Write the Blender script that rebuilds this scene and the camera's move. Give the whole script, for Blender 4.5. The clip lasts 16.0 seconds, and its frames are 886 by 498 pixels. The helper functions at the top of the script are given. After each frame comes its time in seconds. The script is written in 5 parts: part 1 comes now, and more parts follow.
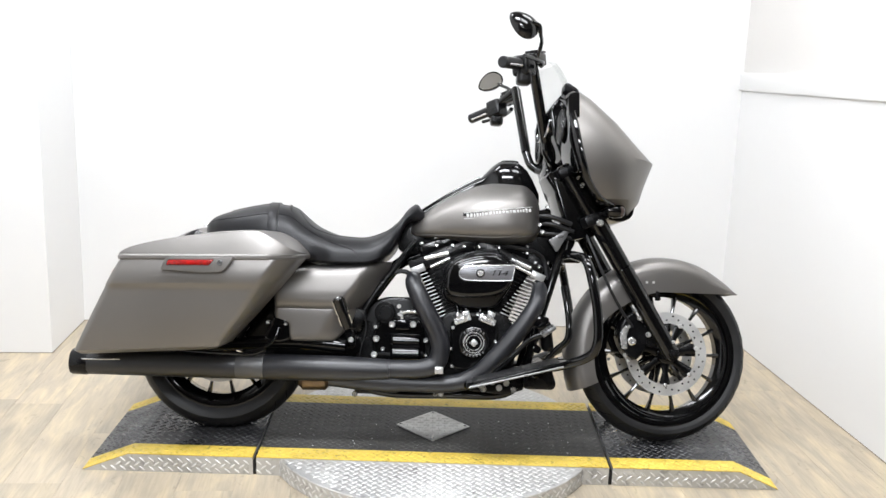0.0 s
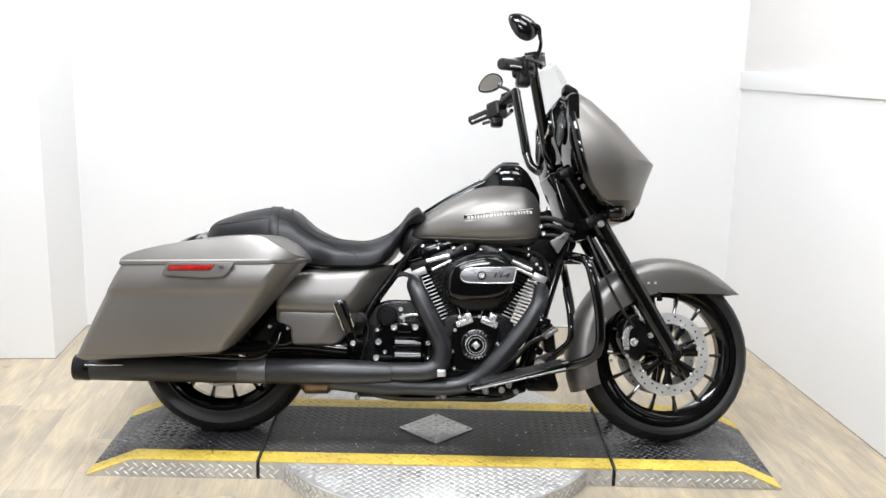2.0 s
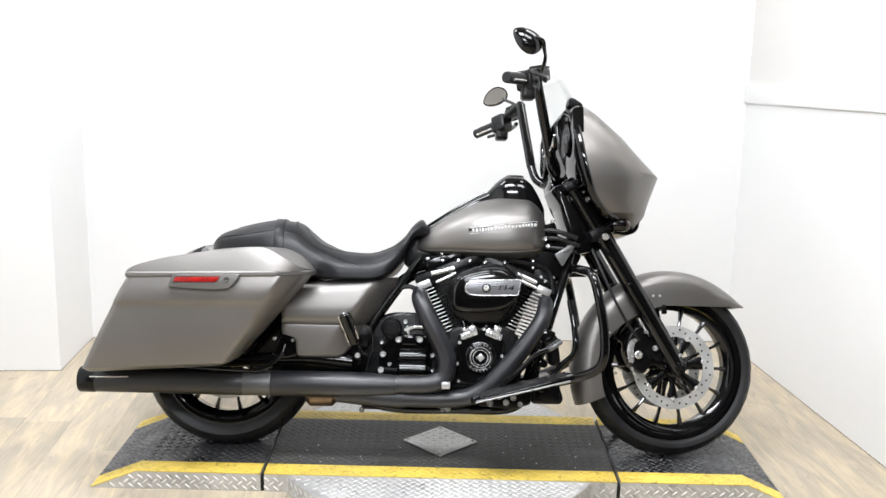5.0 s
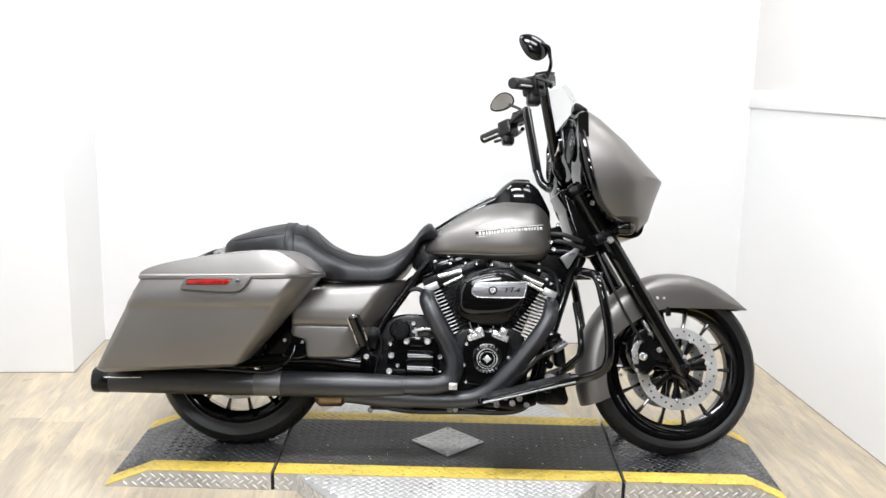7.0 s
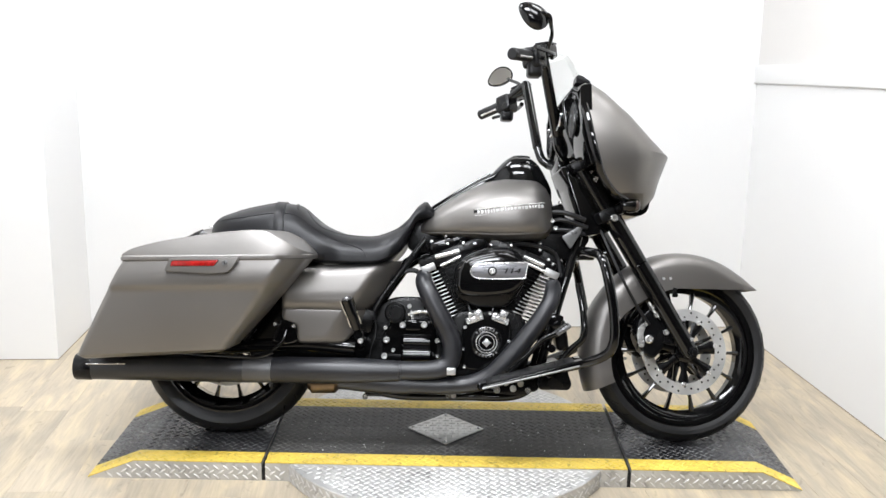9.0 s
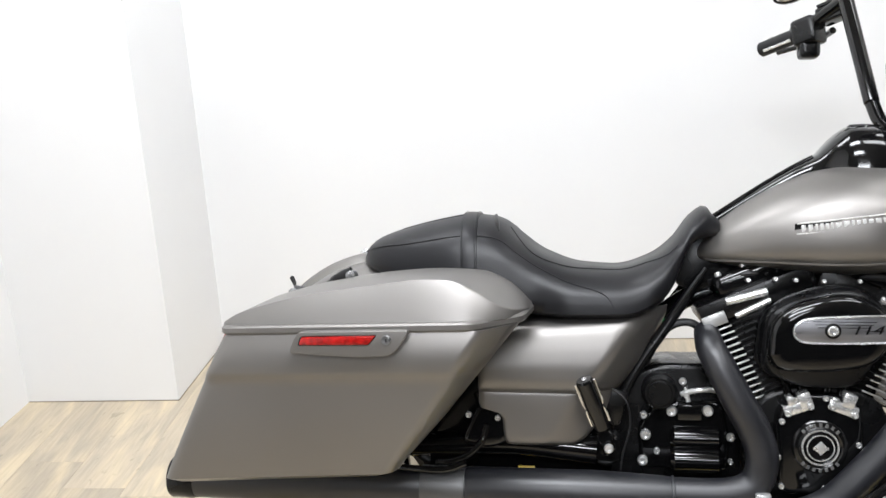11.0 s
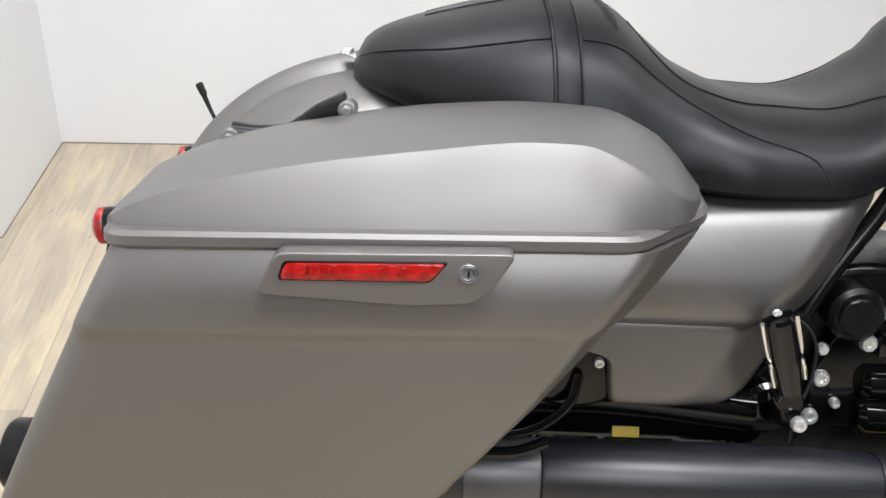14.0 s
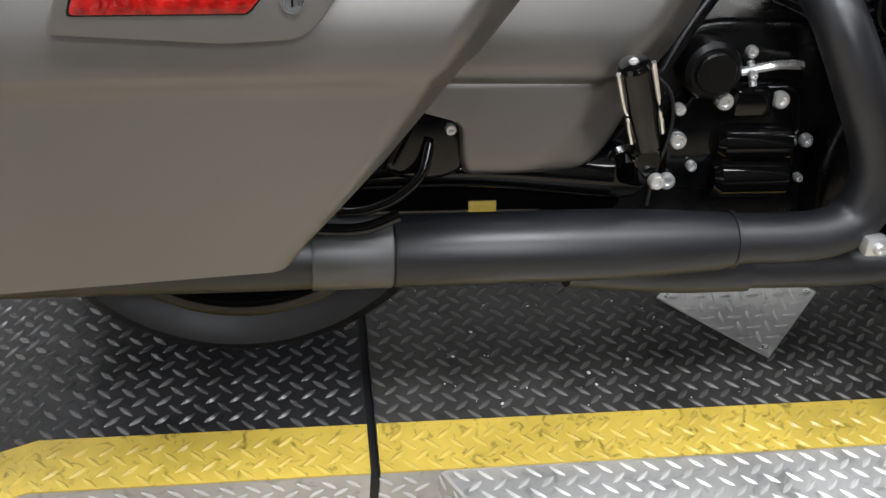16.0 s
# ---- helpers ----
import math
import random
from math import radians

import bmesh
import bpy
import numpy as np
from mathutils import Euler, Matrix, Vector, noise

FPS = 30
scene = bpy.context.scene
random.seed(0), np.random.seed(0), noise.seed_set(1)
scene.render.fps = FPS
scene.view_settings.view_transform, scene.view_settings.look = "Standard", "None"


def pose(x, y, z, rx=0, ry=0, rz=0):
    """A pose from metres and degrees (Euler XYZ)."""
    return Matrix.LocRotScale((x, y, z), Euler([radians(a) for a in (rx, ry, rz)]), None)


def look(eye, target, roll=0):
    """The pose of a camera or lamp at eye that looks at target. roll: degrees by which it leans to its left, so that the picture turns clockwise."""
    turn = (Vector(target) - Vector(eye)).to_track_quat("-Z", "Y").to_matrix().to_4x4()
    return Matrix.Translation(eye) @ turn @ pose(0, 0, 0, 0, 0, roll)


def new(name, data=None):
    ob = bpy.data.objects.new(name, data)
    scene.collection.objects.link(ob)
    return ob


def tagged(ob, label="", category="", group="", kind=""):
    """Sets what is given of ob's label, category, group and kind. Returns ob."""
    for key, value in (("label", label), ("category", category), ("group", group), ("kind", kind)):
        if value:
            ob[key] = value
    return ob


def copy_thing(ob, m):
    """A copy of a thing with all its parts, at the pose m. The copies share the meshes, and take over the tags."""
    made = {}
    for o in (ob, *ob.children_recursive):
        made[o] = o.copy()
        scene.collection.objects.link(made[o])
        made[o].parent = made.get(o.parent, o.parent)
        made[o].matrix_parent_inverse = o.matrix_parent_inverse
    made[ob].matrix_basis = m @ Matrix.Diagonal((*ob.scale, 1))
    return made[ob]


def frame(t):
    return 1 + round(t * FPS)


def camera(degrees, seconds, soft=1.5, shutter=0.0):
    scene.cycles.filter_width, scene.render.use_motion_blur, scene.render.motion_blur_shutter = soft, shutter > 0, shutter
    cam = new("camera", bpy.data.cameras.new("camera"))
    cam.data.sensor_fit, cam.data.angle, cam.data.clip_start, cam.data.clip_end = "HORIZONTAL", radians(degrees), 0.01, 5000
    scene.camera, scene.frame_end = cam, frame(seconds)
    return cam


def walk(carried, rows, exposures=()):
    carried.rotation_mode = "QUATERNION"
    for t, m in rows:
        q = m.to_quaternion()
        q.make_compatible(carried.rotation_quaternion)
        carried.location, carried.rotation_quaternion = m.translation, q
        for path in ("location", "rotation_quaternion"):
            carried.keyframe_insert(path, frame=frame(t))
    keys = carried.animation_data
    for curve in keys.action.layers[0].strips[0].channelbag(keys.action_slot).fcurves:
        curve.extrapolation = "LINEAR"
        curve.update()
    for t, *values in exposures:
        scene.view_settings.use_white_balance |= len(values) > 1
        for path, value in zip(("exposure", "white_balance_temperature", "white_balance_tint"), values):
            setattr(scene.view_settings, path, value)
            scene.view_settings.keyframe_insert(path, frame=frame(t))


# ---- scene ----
cam = camera(48.5, 16.0)
PATH = [
    (0, (0.763, -3.409, 1.545), (0.785, -1.461, 1.091), 2.0),
    (0.5, (0.759, -3.406, 1.549), (0.78, -1.456, 1.105), 1.9),
    (1, (0.765, -3.409, 1.557), (0.79, -1.457, 1.119), 1.6),
    (1.5, (0.764, -3.409, 1.548), (0.787, -1.459, 1.101), 1.7),
    (2, (0.769, -3.406, 1.554), (0.785, -1.459, 1.1), 1.4),
    (2.5, (0.758, -3.403, 1.556), (0.775, -1.455, 1.105), 1.4),
    (3, (0.764, -3.408, 1.544), (0.781, -1.458, 1.101), 1.3),
    (3.5, (0.77, -3.409, 1.551), (0.787, -1.455, 1.122), 1.2),
    (6, (0.772, -3.438, 1.547), (0.765, -1.483, 1.125), 1.4),
    (6.5, (0.774, -3.458, 1.553), (0.76, -1.5, 1.143), 1.2),
    (7, (0.774, -3.473, 1.556), (0.762, -1.517, 1.139), 1.3),
    (7.5, (0.772, -3.473, 1.555), (0.765, -1.517, 1.139), 1.4),
    (8, (0.773, -3.465, 1.557), (0.775, -1.511, 1.134), 1.3),
    (8.2, (0.774, -3.467, 1.532), (0.782, -1.511, 1.115), 1.3),
    (10.3, (0.651, -2.549, 1.492), (0.481, -0.62, 0.995), -2.7),
    (10.5, (0.592, -2.376, 1.502), (0.292, -0.457, 1.022), -4.0),
    (11, (0.487, -2.002, 1.479), (0.162, -0.124, 0.87), -3.0),
    (11.5, (0.352, -1.685, 1.427), (0.226, 0.209, 0.796), -3.0),
    (12, (0.288, -1.344, 1.388), (-0.038, 0.521, 0.743), -2.4),
    (12.5, (0.152, -1.161, 1.384), (0.022, 0.704, 0.675), -1.2),
    (13, (0.047, -1.088, 1.364), (0.039, 0.749, 0.571), 1.1),
    (13.5, (0.043, -1.083, 1.309), (0.048, 0.686, 0.376), 1.6),
    (14, (0.05, -1.082, 1.253), (0.073, 0.608, 0.184), 2.7),
    (14.5, (0.047, -1.08, 1.19), (0.07, 0.512, -0.02), 4.3),
    (15, (0.035, -1.077, 1.148), (0.116, 0.459, -0.131), 6.1),
    (15.5, (0.038, -1.069, 1.135), (0.153, 0.419, -0.196), 6.1),
    (16, (0.083, -1.062, 1.131), (0.377, 0.423, -0.176), 6.0),
]
EXPOSURES = [(0, -0.22), (0.5, -0.22), (1.5, -0.27), (2.5, -0.27), (3.5, -0.22), (6, -0.15), (8.2, -0.15), (10.5, -0.3), (12.5, -0.19), (13, -0.13), (13.5, -0.28), (14, -0.42), (14.5, -0.56), (15.5, -0.56), (16, -0.66)]
walk(cam, [(t, look(eye, target, roll)) for t, eye, target, roll in PATH], EXPOSURES)


# ---- light ----
world = bpy.data.worlds.new("world")
world.use_nodes = True
world.node_tree.nodes["Background"].inputs[0].default_value = (0.6, 0.62, 0.65, 1)
world.node_tree.nodes["Background"].inputs[1].default_value = 0.02
scene.world = world

LAMP_SPOTS = [(-0.5, 0.45, 34.0), (2.05, 0.45, 17.0), (0.3, -1.0, 70.0), (1.65, -1.0, 26.0), (0.4, -2.9, 75.0), (0.75, -5.2, 75.0)]
CEILING = 2.95
for lx, ly, watts in LAMP_SPOTS:
    lamp = bpy.data.lights.new("ceiling_lamp", "AREA")
    lamp.shape, lamp.size, lamp.size_y = "RECTANGLE", 1.15, 0.55
    lamp.energy, lamp.color = watts, (0.92, 0.96, 1.03)
    new("ceiling_lamp", lamp).matrix_world = pose(lx, ly, CEILING - 0.045)


# ---- materials ----
def material(name, base, rough=0.5, metal=0.0, vary=0.12, scale=6.0, fine=120.0, bump=0.05, depth=0.001,
             coat=0.0, rough_vary=0.08, piece=0.0, stretch=(1, 1, 1), fine_vary=0.5, spec=0.5, scuff=0.0, scuff_scale=30.0):
    """A surface with broad stains, fine grain, uneven gloss and fine relief, in metres of its own object."""
    m = bpy.data.materials.new(name)
    m.use_nodes = True
    n, l = m.node_tree.nodes, m.node_tree.links
    b = n["Principled BSDF"]
    b.inputs["Metallic"].default_value = metal
    b.inputs["Specular IOR Level"].default_value = spec
    b.inputs["Coat Weight"].default_value = coat
    b.inputs["Coat Roughness"].default_value = 0.08
    co = n.new("ShaderNodeTexCoord")
    mp = n.new("ShaderNodeMapping")
    mp.inputs["Scale"].default_value = stretch
    l.new(co.outputs["Object"], mp.inputs["Vector"])
    broad, small = n.new("ShaderNodeTexNoise"), n.new("ShaderNodeTexNoise")
    for t, s, d in ((broad, scale, 5), (small, fine, 3)):
        t.inputs["Scale"].default_value, t.inputs["Detail"].default_value = s, d
        l.new(mp.outputs[0], t.inputs["Vector"])
    mix = n.new("ShaderNodeMix")
    mix.inputs[0].default_value = 0.3 * fine_vary
    l.new(broad.outputs[0], mix.inputs[2])
    l.new(small.outputs[0], mix.inputs[3])
    ramp = n.new("ShaderNodeMapRange")
    ramp.inputs[1].default_value, ramp.inputs[2].default_value = 0.3, 0.7
    ramp.inputs[3].default_value, ramp.inputs[4].default_value = 1 - vary, 1 + vary
    l.new(mix.outputs[0], ramp.inputs[0])
    value = ramp.outputs[0]
    if piece:
        info = n.new("ShaderNodeObjectInfo")
        pr = n.new("ShaderNodeMapRange")
        pr.inputs[3].default_value, pr.inputs[4].default_value = 1 - piece, 1 + piece
        l.new(info.outputs["Random"], pr.inputs[0])
        mul = n.new("ShaderNodeMath")
        mul.operation = "MULTIPLY"
        l.new(value, mul.inputs[0])
        l.new(pr.outputs[0], mul.inputs[1])
        value = mul.outputs[0]
    if scuff:
        sc, sr, smul = n.new("ShaderNodeTexNoise"), n.new("ShaderNodeMapRange"), n.new("ShaderNodeMath")
        sc.inputs["Scale"].default_value, sc.inputs["Detail"].default_value, sc.inputs["Distortion"].default_value = scuff_scale, 6, 1.5
        l.new(co.outputs["Object"], sc.inputs["Vector"])
        sr.inputs[1].default_value, sr.inputs[2].default_value, sr.inputs[3].default_value, sr.inputs[4].default_value = 0.56, 0.7, 1.0, 1.0 - scuff
        l.new(sc.outputs[0], sr.inputs[0])
        smul.operation = "MULTIPLY"
        l.new(value, smul.inputs[0])
        l.new(sr.outputs[0], smul.inputs[1])
        value = smul.outputs[0]
    hsv = n.new("ShaderNodeHueSaturation")
    hsv.inputs["Color"].default_value = (*base, 1)
    l.new(value, hsv.inputs["Value"])
    l.new(hsv.outputs[0], b.inputs["Base Color"])
    rr = n.new("ShaderNodeMapRange")
    rr.inputs[1].default_value, rr.inputs[2].default_value = 0.3, 0.7
    rr.inputs[3].default_value, rr.inputs[4].default_value = max(0.02, rough - rough_vary), min(1, rough + rough_vary)
    l.new(broad.outputs[0], rr.inputs[0])
    l.new(rr.outputs[0], b.inputs["Roughness"])
    if bump:
        bp = n.new("ShaderNodeBump")
        bp.inputs["Strength"].default_value, bp.inputs["Distance"].default_value = bump, depth
        l.new(small.outputs[0], bp.inputs["Height"])
        l.new(bp.outputs[0], b.inputs["Normal"])
    return m


def wood_material():
    """Oak laminate: tan and grey streaks along the plank, faint knots, each plank of its own tone."""
    m = bpy.data.materials.new("oak_laminate")
    m.use_nodes = True
    n, l = m.node_tree.nodes, m.node_tree.links
    b = n["Principled BSDF"]
    co, info, mp, off = n.new("ShaderNodeTexCoord"), n.new("ShaderNodeObjectInfo"), n.new("ShaderNodeMapping"), n.new("ShaderNodeVectorMath")
    off.operation = "SCALE"
    off.inputs[0].default_value = (31.0, 47.0, 0.0)
    l.new(info.outputs["Random"], off.inputs["Scale"])
    l.new(co.outputs["Object"], mp.inputs["Vector"])
    l.new(off.outputs[0], mp.inputs["Location"])

    def streaks(across, along, scale, detail, twist):
        m2, t = n.new("ShaderNodeMapping"), n.new("ShaderNodeTexNoise")
        m2.inputs["Scale"].default_value = (across, along, 1)
        t.inputs["Scale"].default_value, t.inputs["Detail"].default_value, t.inputs["Distortion"].default_value = scale, detail, twist
        l.new(mp.outputs[0], m2.inputs["Vector"])
        l.new(m2.outputs[0], t.inputs["Vector"])
        return t.outputs[0]

    broad, grain, knot = streaks(8.5, 1.7, 1.7, 5, 0.7), streaks(55, 4.0, 2.0, 4, 0.4), streaks(11, 6.0, 2.2, 3, 1.6)
    ramp = n.new("ShaderNodeValToRGB")
    e = ramp.color_ramp.elements
    e[0].position, e[0].color = 0.36, (0.375, 0.322, 0.248, 1)
    e[1].position, e[1].color = 0.66, (0.54, 0.452, 0.312, 1)
    mid = e.new(0.5)
    mid.color = (0.44, 0.373, 0.276, 1)
    l.new(broad, ramp.inputs[0])
    tone, mul, kn = n.new("ShaderNodeMapRange"), n.new("ShaderNodeMath"), n.new("ShaderNodeMapRange")
    tone.inputs[1].default_value, tone.inputs[2].default_value, tone.inputs[3].default_value, tone.inputs[4].default_value = 0.3, 0.7, 0.9, 1.09
    l.new(grain, tone.inputs[0])
    kn.inputs[1].default_value, kn.inputs[2].default_value, kn.inputs[3].default_value, kn.inputs[4].default_value = 0.64, 0.76, 1.0, 0.74
    l.new(knot, kn.inputs[0])
    mul.operation = "MULTIPLY"
    l.new(tone.outputs[0], mul.inputs[0])
    l.new(kn.outputs[0], mul.inputs[1])
    pr, mul2 = n.new("ShaderNodeMapRange"), n.new("ShaderNodeMath")
    pr.inputs[3].default_value, pr.inputs[4].default_value = 0.92, 1.08
    l.new(info.outputs["Random"], pr.inputs[0])
    mul2.operation = "MULTIPLY"
    l.new(mul.outputs[0], mul2.inputs[0])
    l.new(pr.outputs[0], mul2.inputs[1])
    hsv = n.new("ShaderNodeHueSaturation")
    l.new(ramp.outputs[0], hsv.inputs["Color"])
    l.new(mul2.outputs[0], hsv.inputs["Value"])
    l.new(hsv.outputs[0], b.inputs["Base Color"])
    b.inputs["Roughness"].default_value = 0.38
    bp = n.new("ShaderNodeBump")
    bp.inputs["Strength"].default_value, bp.inputs["Distance"].default_value = 0.08, 0.0006
    l.new(grain, bp.inputs["Height"])
    l.new(bp.outputs[0], b.inputs["Normal"])
    return m


PAINT = material("satin_grey_paint", (0.187, 0.177, 0.167), 0.43, 0.78, 0.05, 3.0, 900.0, 0.02, 0.0002, rough_vary=0.03, spec=0.4)
PAINT.node_tree.nodes["Principled BSDF"].inputs["Coat Weight"].default_value = 0.3
PAINT.node_tree.nodes["Principled BSDF"].inputs["Coat Roughness"].default_value = 0.38
GLOSS = material("gloss_black", (0.003, 0.003, 0.0032), 0.07, 0.0, 0.3, 5.0, 300.0, 0.02, 0.0002, rough_vary=0.03, spec=0.5)
SATIN = material("satin_black", (0.0042, 0.0042, 0.0046), 0.25, 0.0, 0.3, 9.0, 400.0, 0.06, 0.0004, spec=0.25)
WRINKLE = material("wrinkle_black", (0.003, 0.003, 0.0032), 0.28, 0.0, 0.3, 14.0, 700.0, 0.2, 0.0005, spec=0.34)
PIPE = material("matte_black_exhaust", (0.009, 0.0094, 0.012), 0.42, 0.0, 0.25, 5.0, 260.0, 0.04, 0.0003, rough_vary=0.06, stretch=(1, 3, 3), spec=0.66)
# paler than the pipe: dust and the bag's reflection put into the colour
PIPE_PALE = material("pale_exhaust_sleeve", (0.055, 0.055, 0.056), 0.4, 0.0, 0.3, 9.0, 200.0, 0.05, 0.0003, rough_vary=0.08, stretch=(1, 3, 3), spec=0.8)
LEATHER = material("black_vinyl", (0.005, 0.005, 0.0062), 0.4, 0.0, 0.2, 7.0, 420.0, 0.25, 0.0006, rough_vary=0.06, spec=0.3)
RUBBER = material("black_rubber", (0.01, 0.01, 0.0106), 0.48, 0.0, 0.4, 9.0, 220.0, 0.12, 0.0006, spec=0.32)
STEEL = material("bright_steel", (0.72, 0.72, 0.71), 0.26, 0.75, 0.15, 12.0, 300.0, 0.05, 0.0003)
CHROME = material("chrome", (0.78, 0.78, 0.78), 0.08, 1.0, 0.05, 12.0, 300.0, 0.02, 0.0001, rough_vary=0.03)
BADGE = material("polished_badge", (0.6, 0.6, 0.59), 0.28, 0.3, 0.08, 30.0, 300.0, 0.02)
MACHINED = material("machined_fin_edge", (0.55, 0.55, 0.54), 0.34, 0.7, 0.2, 20.0, 300.0, 0.05, 0.0003)
DISC_STEEL = material("brushed_disc_steel", (0.66, 0.66, 0.65), 0.38, 0.6, 0.15, 14.0, 260.0, 0.06, 0.0003)
BRONZE = material("heat_tinted_steel", (0.2, 0.14, 0.085), 0.35, 0.8, 0.4, 14.0, 150.0, 0.06, 0.0004)
LENS_RED = material("red_reflector_lens", (0.3, 0.005, 0.004), 0.14, 0.0, 0.6, 90.0, 190.0, 0.8, 0.0015, coat=0.3)
LENS_AMBER = material("smoked_lens", (0.05, 0.035, 0.03), 0.1, 0.0, 0.2, 20.0, 150.0, 0.1, 0.0005, coat=0.5)
# grey metal, also used for painted highlights on gusset and board edge
GUSSET = material("grey_metal", (0.2, 0.2, 0.2), 0.32, 0.6, 0.2, 20.0, 300.0, 0.06, 0.0003)
INSERT = material("brushed_insert", (0.3, 0.3, 0.315), 0.34, 0.9, 0.12, 10.0, 300.0, 0.08, 0.0003, stretch=(1, 1, 12))
MIRROR = material("mirror_glass", (0.92, 0.9, 0.87), 0.02, 1.0, 0.02, 4.0, 100.0, 0.0, rough_vary=0.0)
PLATE_BLACK = material("worn_black_plate", (0.03, 0.03, 0.032), 0.3, 0.2, 0.45, 5.0, 90.0, 0.1, 0.0006, rough_vary=0.1, spec=0.5)
PLATE_MID = material("dusty_black_plate", (0.042, 0.04, 0.038), 0.46, 0.2, 0.5, 6.0, 80.0, 0.12, 0.0006, rough_vary=0.1, spec=0.42, scuff=0.4, scuff_scale=14.0)
PLATE_YELLOW = material("worn_yellow_paint", (0.7, 0.51, 0.085), 0.42, 0.0, 0.2, 9.0, 60.0, 0.1, 0.0005, rough_vary=0.1, scuff=0.6, scuff_scale=42.0)
# slightly paler yellow: the treads' highlights are put into the colour
TREAD_YELLOW = material("pale_yellow_tread", (0.72, 0.535, 0.105), 0.3, 0.0, 0.25, 9.0, 60.0, 0.1, 0.0005)
PLATE_SILVER = material("aluminium_tread_plate", (0.56, 0.555, 0.54), 0.38, 0.5, 0.2, 7.0, 80.0, 0.08, 0.0005, rough_vary=0.1, scuff=0.35, scuff_scale=25.0)
TREAD_BLACK = material("rubbed_tread_edge", (0.14, 0.14, 0.142), 0.26, 0.5, 0.5, 9.0, 90.0, 0.1, 0.0005)
TREAD_SILVER = material("bright_tread_edge", (0.7, 0.695, 0.68), 0.42, 0.4, 0.2, 9.0, 90.0, 0.1, 0.0005)
TREAD_MID = material("dusty_tread_edge", (0.1, 0.098, 0.093), 0.44, 0.3, 0.5, 6.0, 80.0, 0.1, 0.0005)
# wall white made darker: the upper wall's shade is put into the colour
UPPER_WALL = material("shaded_wall_white", (0.69, 0.675, 0.655), 0.6, 0.0, 0.03, 1.2, 180.0, 0.06, 0.0006)
WALL = material("white_wall_paint", (0.76, 0.76, 0.757), 0.6, 0.0, 0.015, 1.5, 180.0, 0.06, 0.0006)
DARK_WALL = material("dark_unseen_wall", (0.06, 0.06, 0.064), 0.7, 0.0, 0.1, 1.5, 120.0, 0.05)
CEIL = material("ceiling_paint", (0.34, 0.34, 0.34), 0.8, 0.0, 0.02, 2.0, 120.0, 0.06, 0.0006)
GAP = material("wall_foot_gap", (0.24, 0.2, 0.16), 0.8, 0.0, 0.2, 6.0, 60.0, 0.05)
BASE_FLOOR = material("oak_floor_beyond", (0.32, 0.285, 0.235), 0.6, 0.0, 0.1, 6.0, 60.0, 0.05)
OAK = wood_material()
GREEN = material("green_tag_plastic", (0.06, 0.42, 0.16), 0.4, 0.0, 0.1, 20.0, 200.0, 0.03)
YELLOW_TAG = material("yellow_label", (0.7, 0.5, 0.06), 0.5, 0.0, 0.1, 20.0, 200.0, 0.03)
DIFFUSER = bpy.data.materials.new("lamp_diffuser")
DIFFUSER.use_nodes = True
DIFFUSER.node_tree.nodes["Principled BSDF"].inputs["Base Color"].default_value = (0.9, 0.9, 0.88, 1)
DIFFUSER.node_tree.nodes["Principled BSDF"].inputs["Emission Color"].default_value = (1, 0.99, 0.975, 1)
DIFFUSER.node_tree.nodes["Principled BSDF"].inputs["Emission Strength"].default_value = 6.0
SCREEN = bpy.data.materials.new("tinted_windscreen")
SCREEN.use_nodes = True
sn, sl = SCREEN.node_tree.nodes, SCREEN.node_tree.links
sb = sn["Principled BSDF"]
sb.inputs["Roughness"].default_value = 0.03
sb.inputs["Base Color"].default_value = (0.6, 0.6, 0.6, 1)
st, sm = sn.new("ShaderNodeBsdfTransparent"), sn.new("ShaderNodeMixShader")
st.inputs[0].default_value = (0.93, 0.935, 0.93, 1)
sm.inputs[0].default_value = 0.06
sl.new(st.outputs[0], sm.inputs[1])
sl.new(sb.outputs[0], sm.inputs[2])
sl.new(sm.outputs[0], sn["Material Output"].inputs[0])


# ---- shape helpers ----
def V(*a):
    return Vector(a)


view_warp_on = False


def part(name, bm, mat, parent=None, label="", sharp=38):
    """Links a bmesh as one mesh object, under a thing or under a part."""
    if view_warp_on:
        # the flanks are warped to fit the camera's view: wider upwards, hanging lower
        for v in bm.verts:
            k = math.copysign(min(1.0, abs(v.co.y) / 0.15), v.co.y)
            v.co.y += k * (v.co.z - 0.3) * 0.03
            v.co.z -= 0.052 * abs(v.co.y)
    bmesh.ops.recalc_face_normals(bm, faces=bm.faces)
    me = bpy.data.meshes.new(name)
    bm.to_mesh(me)
    bm.free()
    me.materials.append(mat)
    me.shade_smooth()
    me.set_sharp_from_angle(angle=radians(sharp))
    ob = new(name, me)
    if parent:
        ob.parent = parent
    if label:
        ob["label"] = label
    return ob


def bevelled(bm, width, seg=2, angle=30):
    edges = [e for e in bm.edges if len(e.link_faces) == 2 and e.calc_face_angle(0) > radians(angle)]
    if width > 0 and edges:
        bmesh.ops.bevel(bm, geom=edges, offset=width, segments=seg, profile=0.6, affect="EDGES", clamp_overlap=True)
    return bm


def absorb(bm, other):
    me = bpy.data.meshes.new("t")
    other.to_mesh(me)
    other.free()
    bm.from_mesh(me)
    bpy.data.meshes.remove(me)
    return bm


def merged(*bms):
    out = bms[0]
    for b in bms[1:]:
        absorb(out, b)
    return out


